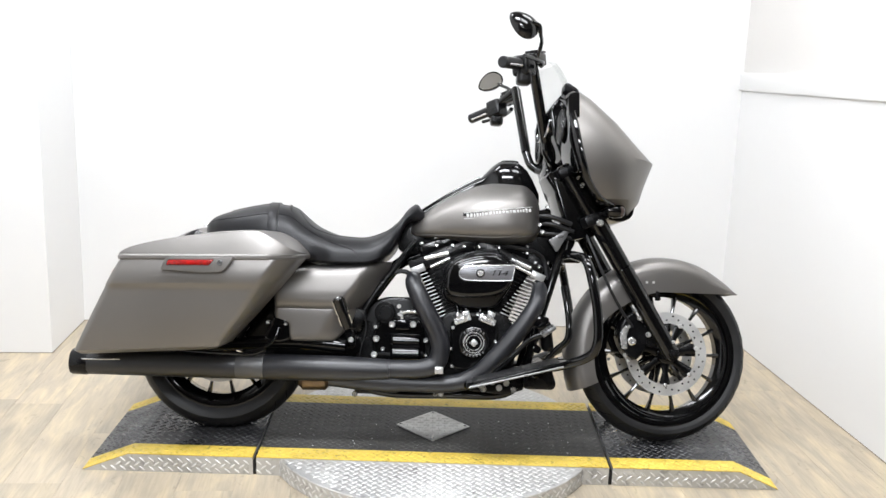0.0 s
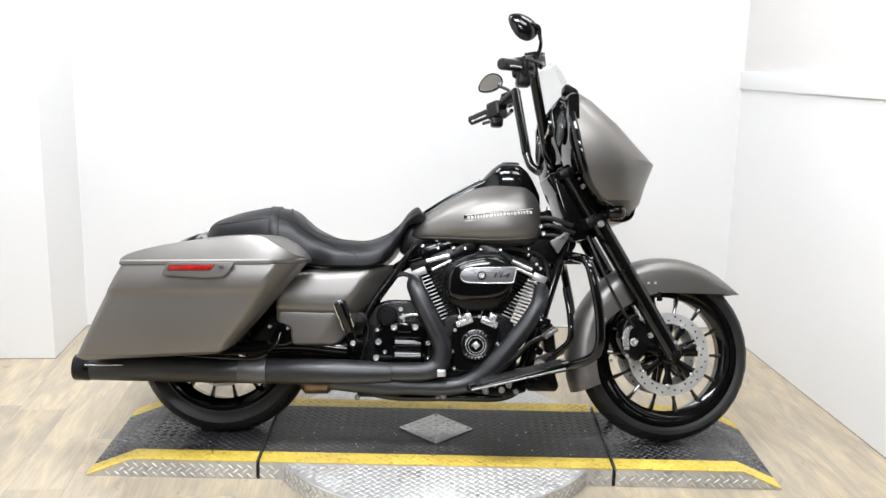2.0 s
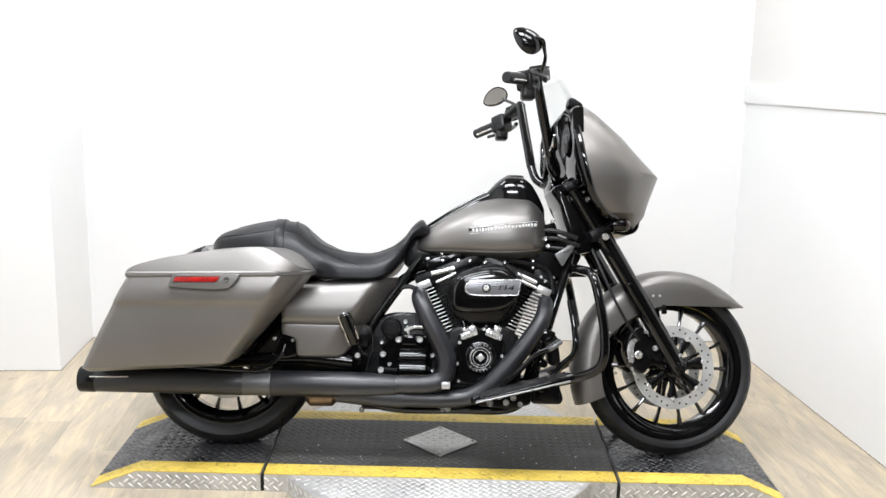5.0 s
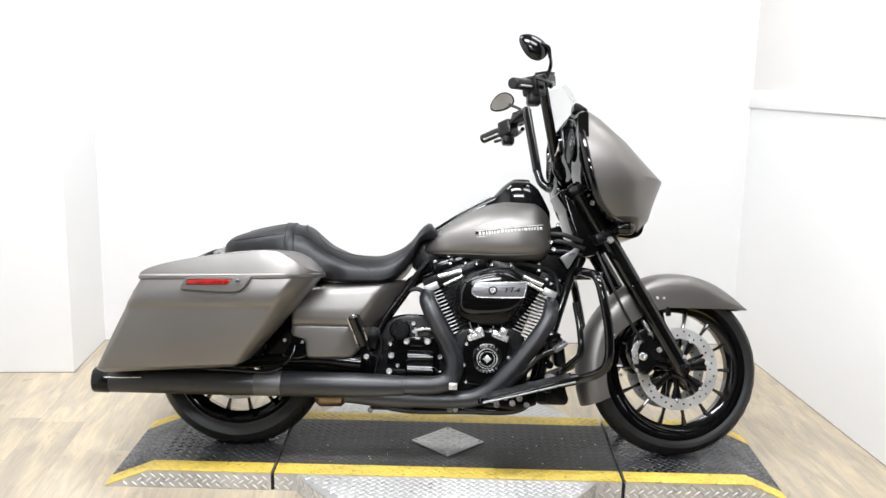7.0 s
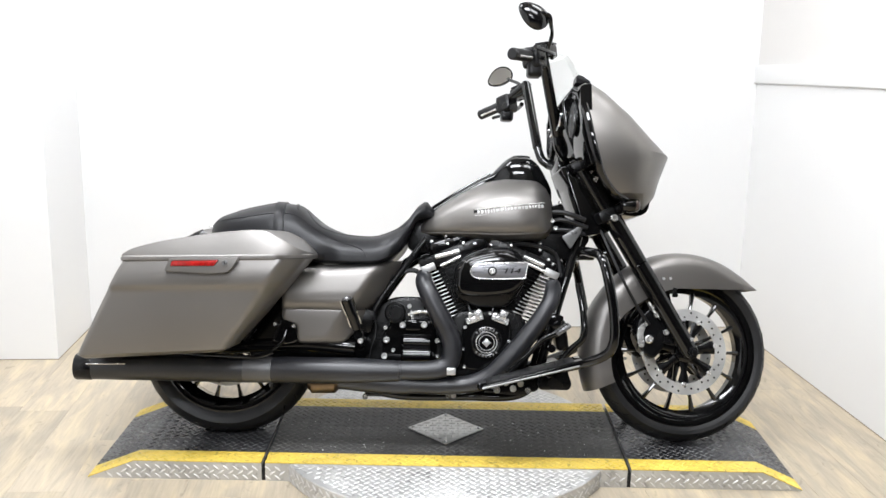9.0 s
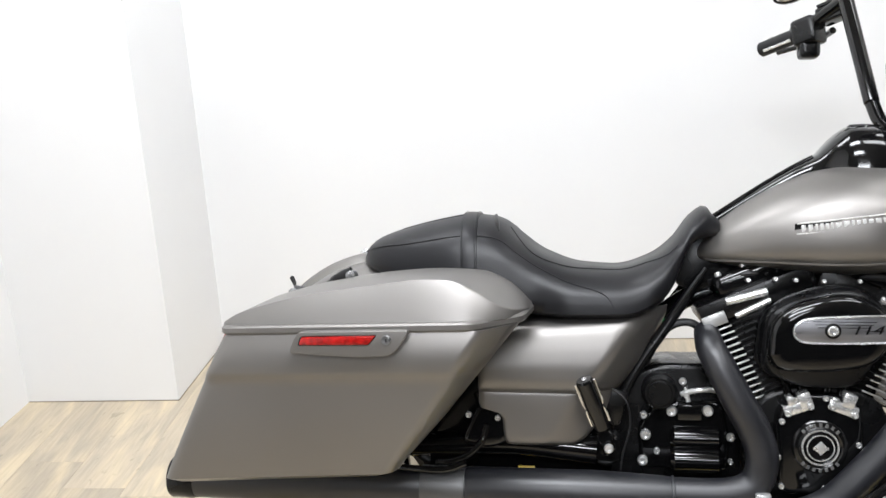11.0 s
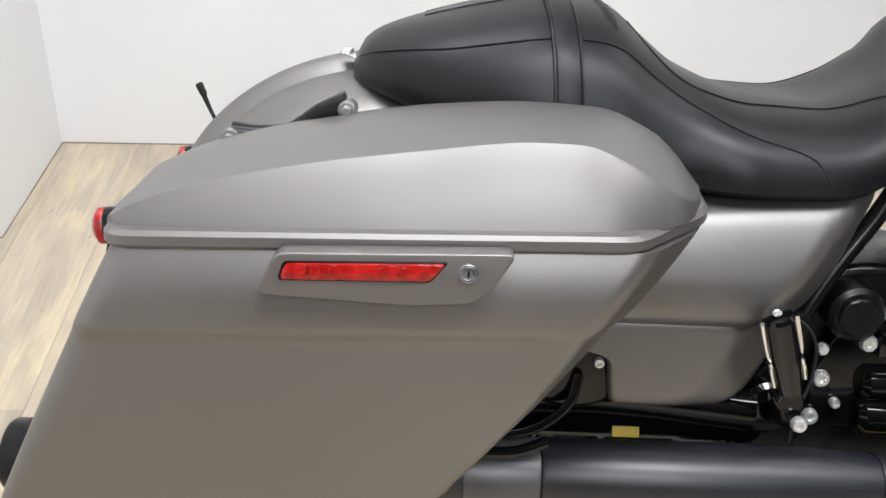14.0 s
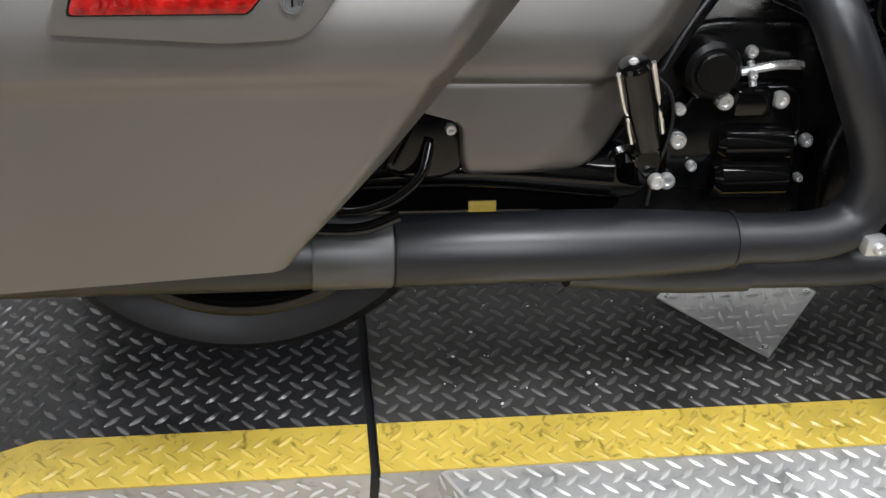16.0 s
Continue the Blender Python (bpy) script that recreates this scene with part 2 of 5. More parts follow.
def box(size, m=Matrix(), bevel=0.004, seg=2):
    bm = bmesh.new()
    bmesh.ops.create_cube(bm, size=1.0)
    bmesh.ops.scale(bm, vec=size, verts=bm.verts)
    bevelled(bm, bevel, seg)
    bm.transform(m)
    return bm


def turn_to(p0, p1):
    d = Vector(p1) - Vector(p0)
    return Matrix.Translation(p0) @ d.to_track_quat("Z", "Y").to_matrix().to_4x4(), d.length


def lathe(profile, m=Matrix(), seg=48, closed=False):
    """Turns (radius, height) pairs round z."""
    bm = bmesh.new()
    rings = []
    for r, h in profile:
        if r < 1e-6:
            rings.append([bm.verts.new((0, 0, h))])
        else:
            rings.append([bm.verts.new((r * math.cos(a), r * math.sin(a), h)) for a in [2 * math.pi * i / seg for i in range(seg)]])
    pairs = list(zip(rings, rings[1:] + ([rings[0]] if closed else [])))[: len(rings) - (0 if closed else 1)]
    for a, b in pairs:
        for i in range(seg):
            j = (i + 1) % seg
            f = [a[i % len(a)], a[j % len(a)], b[j % len(b)], b[i % len(b)]]
            f = [v for k, v in enumerate(f) if v not in f[:k]]
            if len(f) > 2:
                bm.faces.new(f)
    if not closed:
        for ring in (rings[0], rings[-1]):
            if len(ring) > 2:
                bm.faces.new(ring)
    bm.transform(m)
    return bm


def rod(p0, p1, r, r1=None, seg=20, bevel=0.002):
    m, h = turn_to(p0, p1)
    r1 = r if r1 is None else r1
    b = min(bevel, r * 0.4, r1 * 0.4, h * 0.3)
    return lathe([(0, 0), (r - b, 0), (r, b), (r1, h - b), (r1 - b, h), (0, h)], m, seg)


def bolt(p, axis=(0, -1, 0), r=0.008, h=0.008):
    """A socket-head bolt with a domed rim and a sunk hexagon."""
    m, _ = turn_to(p, Vector(p) + Vector(axis))
    return lathe([(r, 0), (r, h * 0.7), (r * 0.8, h), (r * 0.5, h), (r * 0.42, h * 0.55), (0, h * 0.5)], m, 16)


def smooth_line(pts, step=6):
    pts = [Vector(p) for p in pts]
    if len(pts) < 3:
        return pts
    ext = [2 * pts[0] - pts[1]] + pts + [2 * pts[-1] - pts[-2]]
    out = []
    for i in range(1, len(ext) - 2):
        a, b, c, d = ext[i - 1 : i + 3]
        for k in range(step):
            t = k / step
            out.append(0.5 * (2 * b + (c - a) * t + (2 * a - 5 * b + 4 * c - d) * t * t + (3 * b - a - 3 * c + d) * t ** 3))
    return out + [pts[-1]]


def tube(pts, r, seg=12, step=6, flat=1.0):
    """A round bar along a smoothed line. r: one radius, or one for each given point."""
    n = len(pts)
    line = smooth_line(pts, step)
    rad = [r] * n if not isinstance(r, (list, tuple)) else r
    bm, rings = bmesh.new(), []
    up = None
    for i, p in enumerate(line):
        d = (line[min(i + 1, len(line) - 1)] - line[max(i - 1, 0)]).normalized()
        if up is None:
            up = d.orthogonal().normalized()
        up = (up - d * up.dot(d)).normalized()
        side = d.cross(up)
        f = i / max(1, len(line) - 1) * (n - 1)
        k = min(int(f), n - 2)
        rr = rad[k] + (rad[k + 1] - rad[k]) * (f - k)
        rings.append([p + rr * (math.cos(a) * up + flat * math.sin(a) * side) for a in [2 * math.pi * j / seg for j in range(seg)]])
    return absorb(bm, loft(rings))


def loft(rings, cap=True, around=True):
    bm = bmesh.new()
    vs = [[bm.verts.new(p) for p in ring] for ring in rings]
    for a, b in zip(vs, vs[1:]):
        n = len(a)
        for i in range(n if around else n - 1):
            j = (i + 1) % n
            bm.faces.new((a[i], a[j], b[j], b[i]))
    if cap and around:
        bm.faces.new(vs[0][::-1])
        bm.faces.new(vs[-1])
    return bm


def slab(outline, y0, y1, bevel=0.003, seg=2):
    """A plate with an outline in x and z, from y0 to y1."""
    bm = bmesh.new()
    f = bm.faces.new([bm.verts.new((x, y0, z)) for x, z in outline])
    out = bmesh.ops.extrude_face_region(bm, geom=[f])
    bmesh.ops.translate(bm, vec=(0, y1 - y0, 0), verts=[v for v in out["geom"] if isinstance(v, bmesh.types.BMVert)])
    bmesh.ops.recalc_face_normals(bm, faces=bm.faces)
    return bevelled(bm, bevel, seg)


def rounded(points, r=0.02, seg=4):
    """An outline with its corners rounded."""
    out, n = [], len(points)
    for i in range(n):
        a, b, c = (Vector(points[(i + k) % n]) for k in (-1, 0, 1))
        ra = min(r, (a - b).length * 0.45, (c - b).length * 0.45)
        p, q = b + (a - b).normalized() * ra, b + (c - b).normalized() * ra
        for k in range(seg + 1):
            t = k / seg
            out.append(tuple((1 - t) ** 2 * p + 2 * t * (1 - t) * b + t * t * q))
    return out


def curve_of(keys):
    """A smooth function through (x, value) pairs."""
    xs, ys = np.array([k[0] for k in keys], float), np.array([k[1] for k in keys], float)
    step = np.diff(ys) / np.diff(xs)
    slope = np.concatenate([step[:1], [0.0 if p * q <= 0 else 2 * p * q / (p + q) for p, q in zip(step, step[1:])], step[-1:]])

    def at(x):
        i = int(np.clip(np.searchsorted(xs, x) - 1, 0, len(xs) - 2))
        h = xs[i + 1] - xs[i]
        t = min(1.0, max(0.0, (x - xs[i]) / h))
        return float((1 + 2 * t) * (1 - t) ** 2 * ys[i] + t * (1 - t) ** 2 * h * slope[i] + t * t * (3 - 2 * t) * ys[i + 1] + t * t * (t - 1) * h * slope[i + 1])

    return at


def power(v, n):
    return math.copysign(abs(v) ** n, v)


def thing(name, m, label, category, group="", kind=""):
    ob = new(name)
    ob.matrix_world = m
    ob.empty_display_size = 0.1
    return tagged(ob, label, category, group, kind)


# ---- room ----
def wall(name, a, b, z0, z1, thick, label, mat=None):
    """A wall whose face runs from a to b; its thickness lies to the right of that line."""
    a, b = Vector((*a, 0)), Vector((*b, 0))
    d = (b - a).normalized()
    n = Vector((d.y, -d.x, 0)) * thick
    bm = bmesh.new()
    lo = [bm.verts.new(p + V(0, 0, z0)) for p in (a, b, b + n, a + n)]
    hi = [bm.verts.new(p + V(0, 0, z1)) for p in (a, b, b + n, a + n)]
    bm.faces.new(lo[::-1])
    bm.faces.new(hi)
    for i in range(4):
        bm.faces.new((lo[i], lo[(i + 1) % 4], hi[(i + 1) % 4], hi[i]))
    return tagged(part(name, bm, mat or WALL), label, "wall", kind="structure")


BACK_L, BACK_R = (-0.986, 1.372), (2.288, 1.562)
COL_R, COL_L = (-0.958, 0.871), (-1.492, 0.827)
RIGHT_END, LEFT_END = (2.509, -0.4), (-1.37, -3.0)
wall("wall_back", (-1.9, 1.319), (3.6, 1.638), 0, CEILING, -0.12, "plain white painted back wall")
wall("wall_right", BACK_R, RIGHT_END, 0, 1.332, -0.12, "plain white painted side wall below the rail")
wall("wall_right_upper", BACK_R, RIGHT_END, 1.332, CEILING, -0.12, "side wall above the rail, its shade painted in", UPPER_WALL)
wall("wall_left", LEFT_END, COL_L, 0, CEILING, -0.12, "plain white painted side wall")
# unseen dark walls, added so that paint and gloss reflect darkness
for wname, wa, wb in (("wall_showroom_left", (-5.0, -3.0), LEFT_END), ("wall_showroom_right", RIGHT_END, (7.0, -3.0)), ("wall_showroom_far", (7.0, -11.0), (-5.0, -11.0)),
                      ("wall_showroom_west", (-5.0, -11.0), (-5.0, -3.0)), ("wall_showroom_east", (7.0, -3.0), (7.0, -11.0))):
    wall(wname, wa, wb, 0, CEILING, -0.12, "unseen dark grey wall added behind the camera for dark reflections", DARK_WALL)
bm = bmesh.new()
lo = [bm.verts.new((x, y, 0)) for x, y in (COL_L, COL_R, BACK_L, (-1.52, 1.339))]
hi = [bm.verts.new((v.co.x, v.co.y, CEILING)) for v in lo]
for i in range(4):
    bm.faces.new((lo[i], lo[(i + 1) % 4], hi[(i + 1) % 4], hi[i]))
bm.faces.new(hi)
bm.faces.new(lo[::-1])
bevelled(bm, 0.004, 2)
tagged(part("column", bm, WALL), "white painted square column in the room corner", "column", kind="structure")
d = Vector(RIGHT_END) - Vector(BACK_R)
bm = box((d.length + 0.02, 0.03, 0.086), Matrix.Translation((*(Vector(BACK_R) + d / 2), 1.335)) @ Matrix.Rotation(math.atan2(d.y, d.x), 4, "Z") @ Matrix.Rotation(radians(-2.3), 4, "Y"), 0.003)
tagged(part("trim_rail", bm, WALL), "white painted rail board along the side wall", "rail board", kind="structure")
# unseen ceiling, coloured mid grey to hold back bounce and reflections
bm = box((12.6, 13.2, 0.1), pose(1.0, -4.7, CEILING + 0.05), 0)
tagged(part("ceiling", bm, CEIL), "plain grey ceiling out of view, kept dark for black reflections", "ceiling", kind="structure")
floor = tagged(part("floor", box((12.6, 13.2, 0.1), pose(1.0, -4.7, -0.062), 0), BASE_FLOOR), "light oak laminate plank floor", "floor", kind="structure")

# raised dark strips stand in for the shadow gap at the wall foot
for ga, gb in ((BACK_R, RIGHT_END), ((-1.9, 1.319), (2.9, 1.5975)), (COL_L, COL_R), (COL_R, BACK_L)):
    ga, gb = Vector(ga), Vector(gb)
    g = gb - ga
    bm = box((g.length, 0.004, 0.003), Matrix.Translation((*((ga + gb) / 2), 0.0015)) @ Matrix.Rotation(math.atan2(g.y, g.x), 4, "Z"), 0)
    tagged(part("trim_gap", bm, GAP), "thin dark strip along the wall foot, for its shadow gap", "floor gap", kind="structure")

fixture = None
for lx, ly, watts in LAMP_SPOTS:
    if fixture is None:
        fixture = thing("ceiling_light", pose(lx, ly, CEILING), "flat white ceiling light panel, switched on", "ceiling light", "ceiling lights")
        rim = slab(rounded([(-0.62, -0.32), (0.62, -0.32), (0.62, 0.32), (-0.62, 0.32)], 0.01, 1), 0, 0.03, 0.003)
        rim.transform(Matrix.Rotation(radians(90), 4, "X"))
        rim.transform(pose(0, 0, -0.03))
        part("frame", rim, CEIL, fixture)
        part("diffuser", box((1.18, 0.58, 0.006), pose(0, 0, -0.034), 0.001), DIFFUSER, fixture, "glowing white diffuser")
    else:
        copy_thing(fixture, pose(lx, ly, CEILING))


# ---- display platform ----
TOP, HALF = 0.064, 0.29
TURN_C, TURN_R = (0.785, 0.0), 0.596


def lozenges(bm, origin, u, v, lu, lv, keep=None, cell=0.0325, long=0.0132, wide=0.0042, high=0.0024):
    """Raised tread marks over a field lu by lv, in two crossed sets."""
    o, u, v = Vector(origin), Vector(u).normalized(), Vector(v).normalized()
    w = u.cross(v)
    for i in range(int(2 * lu / cell)):
        for j in range(int(2 * lv / cell)):
            if (i + j) % 2:
                continue
            c = o + u * ((i + 0.5) * cell / 2) + v * ((j + 0.5) * cell / 2)
            if keep and not keep(c):
                continue
            a = radians(40)
            d1 = u * math.cos(a) + v * ((1 if i % 2 else -1) * math.sin(a))
            d2 = w.cross(d1)
            rim = [bm.verts.new(c + d1 * long * a + d2 * wide * b) for a, b in ((1, 0), (0.66, 0.62), (0, 1), (-0.66, 0.62), (-1, 0), (-0.66, -0.62), (0, -1), (0.66, -0.62))]
            ridge = [bm.verts.new(c + d1 * long * a + w * high * b) for a, b in ((0.72, 0.72), (0.0, 1.0), (-0.72, 0.72))]
            for f in ((0, 1, 8), (1, 2, 9, 8), (2, 3, 10, 9), (3, 4, 10), (4, 5, 10), (5, 6, 9, 10), (6, 7, 8, 9), (7, 0, 8)):
                bm.faces.new([(rim + ridge)[k] for k in f])



def band(profile, y0, y1, t=0.003):
    """A thin skin that follows a profile of x and z, between y0 and y1."""
    line = [(x, z) for x, z in profile] + [(x, z + t) for x, z in reversed(profile)]
    return slab(line, y0, y1, 0)


def platform(name, profile, label, top_mat, disc_cut):
    """One section: a skirted body, a dark skin on top, a yellow stripe along each long edge, treads on all."""
    p = thing(name, Matrix(), label, "display platform", "platform sections")
    body = list(profile) + [(profile[-1][0], 0.0)] * (profile[-1][1] > 0.001) + [(profile[0][0], 0.0)] * (profile[0][1] > 0.001)
    part("body", slab(body, -HALF, HALF, 0.0), PLATE_SILVER, p, "bare aluminium skirt")
    part("skin", band(profile, -0.21, 0.21), top_mat, p, "dark tread plate")
    part("stripe", band(profile, -HALF - 0.001, -0.2105), PLATE_YELLOW, p, "yellow painted edge stripe")
    part("stripe", band(profile, 0.2105, HALF + 0.001), PLATE_YELLOW, p, "yellow painted edge stripe")
    dark, yellow, silver = bmesh.new(), bmesh.new(), bmesh.new()
    for (xa, za), (xb, zb) in zip(profile, profile[1:]):
        u = V(xb - xa, 0, zb - za)
        for b, y0, w in ((dark, -0.21, 0.42), (yellow, -HALF, 0.079), (yellow, 0.211, 0.079)):
            lozenges(b, (xa, y0, za + 0.003), u, (0, 1, 0), u.length, w)
    x0, x1 = profile[0][0], profile[-1][0]
    top = lambda x: float(np.interp(x, [q[0] for q in profile], [q[1] for q in profile]))
    lozenges(silver, (x0, -HALF - 0.0005, 0.004), (1, 0, 0), (0, 0, 1), x1 - x0, 0.06,
             lambda c: c.z + 0.01 < top(c.x) and (not disc_cut or (Vector(c.xy) - Vector(TURN_C)).length > TURN_R + 0.01))
    tagged(part("tread", dark, TREAD_BLACK if top_mat is PLATE_BLACK else TREAD_MID, p, "raised tread marks, rubbed bright"), kind="stuff")
    tagged(part("tread", yellow, TREAD_YELLOW, p, "raised tread marks under yellow paint"), kind="stuff")
    tagged(part("tread", silver, TREAD_SILVER, p, "raised bright tread marks"), kind="stuff")
    return p


G = 0.0065
platform("platform_section", [(-0.411, 0.002), (-0.255, TOP), (0.178 - G, TOP)], "black tread-plate end ramp with yellow edges on the floor", PLATE_BLACK, False)
mid = platform("platform_section", [(0.178 + G, TOP), (1.402 - G, TOP)], "worn black tread-plate platform over the turntable, yellow edges", PLATE_MID, True)
platform("platform_section", [(1.402 + G, TOP), (1.845, TOP), (1.984, 0.002)], "black tread-plate end ramp with yellow edges on the floor", PLATE_BLACK, False)

# black filler added so that the open joints look dark inside
for jx in (0.178, 1.402):
    part("joint_strip", box((2 * G - 0.001, 0.574, 0.05), pose(jx, 0, 0.0255), 0.001), RUBBER, mid, "black filler added in the open joint for its dark depth")
bm = bmesh.new()
rng = random.Random(8)
for k in range(140):
    p = V(rng.uniform(0.2, 1.38), rng.uniform(-0.2, 0.1), TOP + 0.0032)
    r = rng.choice((0.0008, 0.001, 0.0012, 0.0016, 0.003))
    bm.faces.new([bm.verts.new(p + V(r * rng.uniform(0.6, 1.4) * math.cos(a), r * rng.uniform(0.6, 1.4) * math.sin(a), r * 0.25)) for a in (0, 1.3, 2.5, 3.8, 5.0)])
tagged(part("paint_fleck", bm, WALL, mid, "pale flecks of dust and grit"), kind="stuff")

table = thing("turntable", pose(*TURN_C, 0), "round bare aluminium tread-plate turntable on the floor", "turntable")
part("disc", lathe([(0, 0), (TURN_R, 0), (TURN_R, TOP - 0.007), (TURN_R - 0.003, TOP - 0.004), (0, TOP - 0.004)], seg=128), PLATE_SILVER, table, "aluminium disc")
bm = bmesh.new()
lozenges(bm, (-0.6, -0.6, TOP - 0.004), (1, 0, 0), (0, 1, 0), 1.2, 1.2, lambda c: c.xy.length < TURN_R - 0.015 and abs(c.y) > HALF + 0.008)
tagged(part("tread", bm, TREAD_SILVER, table, "raised bright tread marks"), kind="stuff")
bm = bmesh.new()
for i in range(115):
    a = 2 * math.pi * i / 115
    c = V(math.cos(a) * (TURN_R + 0.0005), math.sin(a) * (TURN_R + 0.0005), 0)
    lozenges(bm, c + V(0, 0, 0.004) - V(-math.sin(a), math.cos(a), 0) * 0.008, (-math.sin(a), math.cos(a), 0), (0, 0, 1), 0.033, 0.05)
tagged(part("tread", bm, TREAD_SILVER, table, "raised bright tread marks on the rim"), kind="stuff")

hatch = thing("hatch_plate", pose(0.787, 0.012, TOP + 0.003, 0, 0, 45), "bare steel diamond-set hatch plate screwed onto the platform", "hatch plate")
bm = box((0.194, 0.194, 0.004), pose(0, 0, 0.004), 0.001)
part("plate", bm, PLATE_SILVER, hatch)
bm = bmesh.new()
lozenges(bm, (-0.092, -0.092, 0.006), (1, 0, 0), (0, 1, 0), 0.184, 0.184)
tagged(part("tread", bm, PLATE_SILVER, hatch, "raised tread marks"), kind="stuff")
for sx in (-1, 1):
    for sy in (-1, 1):
        part("screw", bolt((0.084 * sx, 0.084 * sy, 0.006), (0, 0, 1), 0.006, 0.003), STEEL, hatch)


# ---- motorcycle ----
LEAN_DEG, STEER_DEG, RAKE = 15.5, 6.0, 26.0
bike = thing("motorcycle", pose(0, -0.05, TOP + 0.003, -LEAN_DEG), "satin grey touring motorcycle with black trim leaning on its stand", "motorcycle")
AXLE_F, AXLE_R, WHEEL = V(1.614, 0, 0.318), V(0.012, 0.012, 0.318), 0.318
STEER = Matrix.Translation(AXLE_F) @ Matrix.Rotation(radians(STEER_DEG), 4, Vector((-math.sin(radians(RAKE)), 0, math.cos(radians(RAKE))))) @ Matrix.Translation(-AXLE_F)
SIDEWAYS = Matrix.Rotation(radians(90), 4, "X")


def front(bm):
    bm.transform(STEER)
    return bm


def mirrored(bm):
    bm.transform(Matrix.Diagonal((1, -1, 1, 1)))
    return bm


def wheel(name, centre, width, rim_r, spokes, disc_r, move, two_discs, deep=0.036):
    """A cast wheel on a tyre, its axle along y."""
    w = part(name, move(lathe([(0.02, -0.09), (0.036, -0.085), (0.04, -0.05), (0.036, 0), (0.04, 0.05), (0.036, 0.085), (0.02, 0.09)],
                              Matrix.Translation(centre) @ SIDEWAYS, 32)), GLOSS, bike, "black cast wheel with thin spokes")
    h = width / 2
    tyre = [(rim_r - 0.004, -h * 0.72), (rim_r + 0.018, -h * 0.93), (rim_r + (WHEEL - rim_r) * 0.5, -h), (WHEEL - 0.042, -h * 0.95), (WHEEL - 0.024, -h * 0.8),
            (WHEEL - 0.009, -h * 0.5), (WHEEL - 0.0015, -h * 0.2), (WHEEL, 0)]
    tyre = tyre + [(r, -y) for r, y in reversed(tyre[:-1])]
    t = part("tyre", move(lathe(tyre, Matrix.Translation(centre) @ SIDEWAYS, 96, True)), RUBBER, w, "black road tyre")
    # tread grooves: slanted sipes standing as thin dark cuts
    bm = bmesh.new()
    for i in range(34):
        a = 2 * math.pi * i / 34
        for s in (-1, 1):
            pts = []
            for k in range(5):
                y = s * h * (0.16 + 0.155 * k)
                aa = a + s * 0.02 + 0.035 * k
                r = float(np.interp(abs(y), [0, h * 0.2, h * 0.5, h * 0.8], [WHEEL, WHEEL - 0.0015, WHEEL - 0.009, WHEEL - 0.024])) - 0.0009
                pts.append(V(r * math.cos(aa), y, r * math.sin(aa)))
            absorb(bm, tube(pts, 0.002, 4, 1))
    bm.transform(Matrix.Translation(centre))
    tagged(part("tread_groove", move(bm), SATIN, w, "slanted tread grooves"), kind="stuff")
    rr = rim_r
    rim = [(rr + 0.008, -h * 0.8), (rr - 0.004, -h * 0.84), (rr - 0.016, -h * 0.8), (rr - 0.02, -h * 0.66), (rr - deep + 0.002, -h * 0.35), (rr - deep, h * 0.35), (rr - 0.02, h * 0.66),
           (rr - 0.016, h * 0.8), (rr - 0.004, h * 0.84), (rr + 0.008, h * 0.8)]
    part("rim", move(lathe(rim, Matrix.Translation(centre) @ SIDEWAYS, 96, True)), GLOSS, w)
    for i in range(spokes):
        a = 2 * math.pi * (i - 0.03) / spokes
        d, s = V(math.cos(a), 0, math.sin(a)), V(-math.sin(a), 0, math.cos(a))
        rings = []
        for r, tw, ty, y in ((0.034, 0.011, 0.016, -0.02), (0.09, 0.0065, 0.011, -0.026), (rr - deep - 0.034, 0.0055, 0.009, -0.024), (rr - deep + 0.006, 0.009, 0.016, -0.012)):
            c = Vector(centre) + d * r + V(0, y, 0)
            rings.append([c + s * tw * power(math.cos(q), 0.7) + V(0, 1, 0) * ty * power(math.sin(q), 0.7) for q in [2 * math.pi * k / 8 for k in range(8)]])
        part("spoke", move(loft(rings)), GLOSS, w)
    sides = (-1, 1) if two_discs else (-1,)
    for s in sides:
        y = s * (0.072 if two_discs else 0.085)
        m = Matrix.Translation(Vector(centre) + V(0, y, 0)) @ SIDEWAYS
        disc = part("brake_disc", move(lathe([(disc_r, -0.0025), (disc_r, 0.0025), (disc_r * 0.74, 0.0025), (disc_r * 0.74, -0.0025)], m, 72, True)), DISC_STEEL, w, "drilled steel brake disc")
        holes = bmesh.new()
        for i in range(36):
            a = 2 * math.pi * i / 36
            r = disc_r * (0.81 + 0.055 * (i % 3))
            p = V(r * math.cos(a), 0, r * math.sin(a)) + Vector(centre) + V(0, y, 0)
            absorb(holes, rod(p - V(0, 0.003, 0), p + V(0, 0.003, 0), 0.0036, seg=8, bevel=0))
        tagged(part("drill_hole", move(holes), SATIN, disc, "dark drilled holes"), kind="stuff")
        for i in range(7):
            a = 2 * math.pi * i / 7 + 0.2
            d, q = V(math.cos(a), 0, math.sin(a)), V(-math.sin(a), 0, math.cos(a))
            c = Vector(centre) + V(0, y - s * 0.004, 0)
            rings = [[c + d * r + q * tw * math.cos(k) + V(0, 0.005, 0) * math.sin(k) for k in [math.pi * j / 4 for j in range(8)]]
                     for r, tw in ((0.03, 0.017), (disc_r * 0.45, 0.011), (disc_r * 0.68, 0.02), (disc_r * 0.8, 0.012))]
            part("carrier_arm", move(loft(rings)), SATIN, disc)
            part("rivet", move(bolt(c + d * disc_r * 0.755 + V(0, -0.004, 0), (0, -1, 0), 0.008, 0.004)), STEEL, disc)
    return w


still = lambda bm: bm
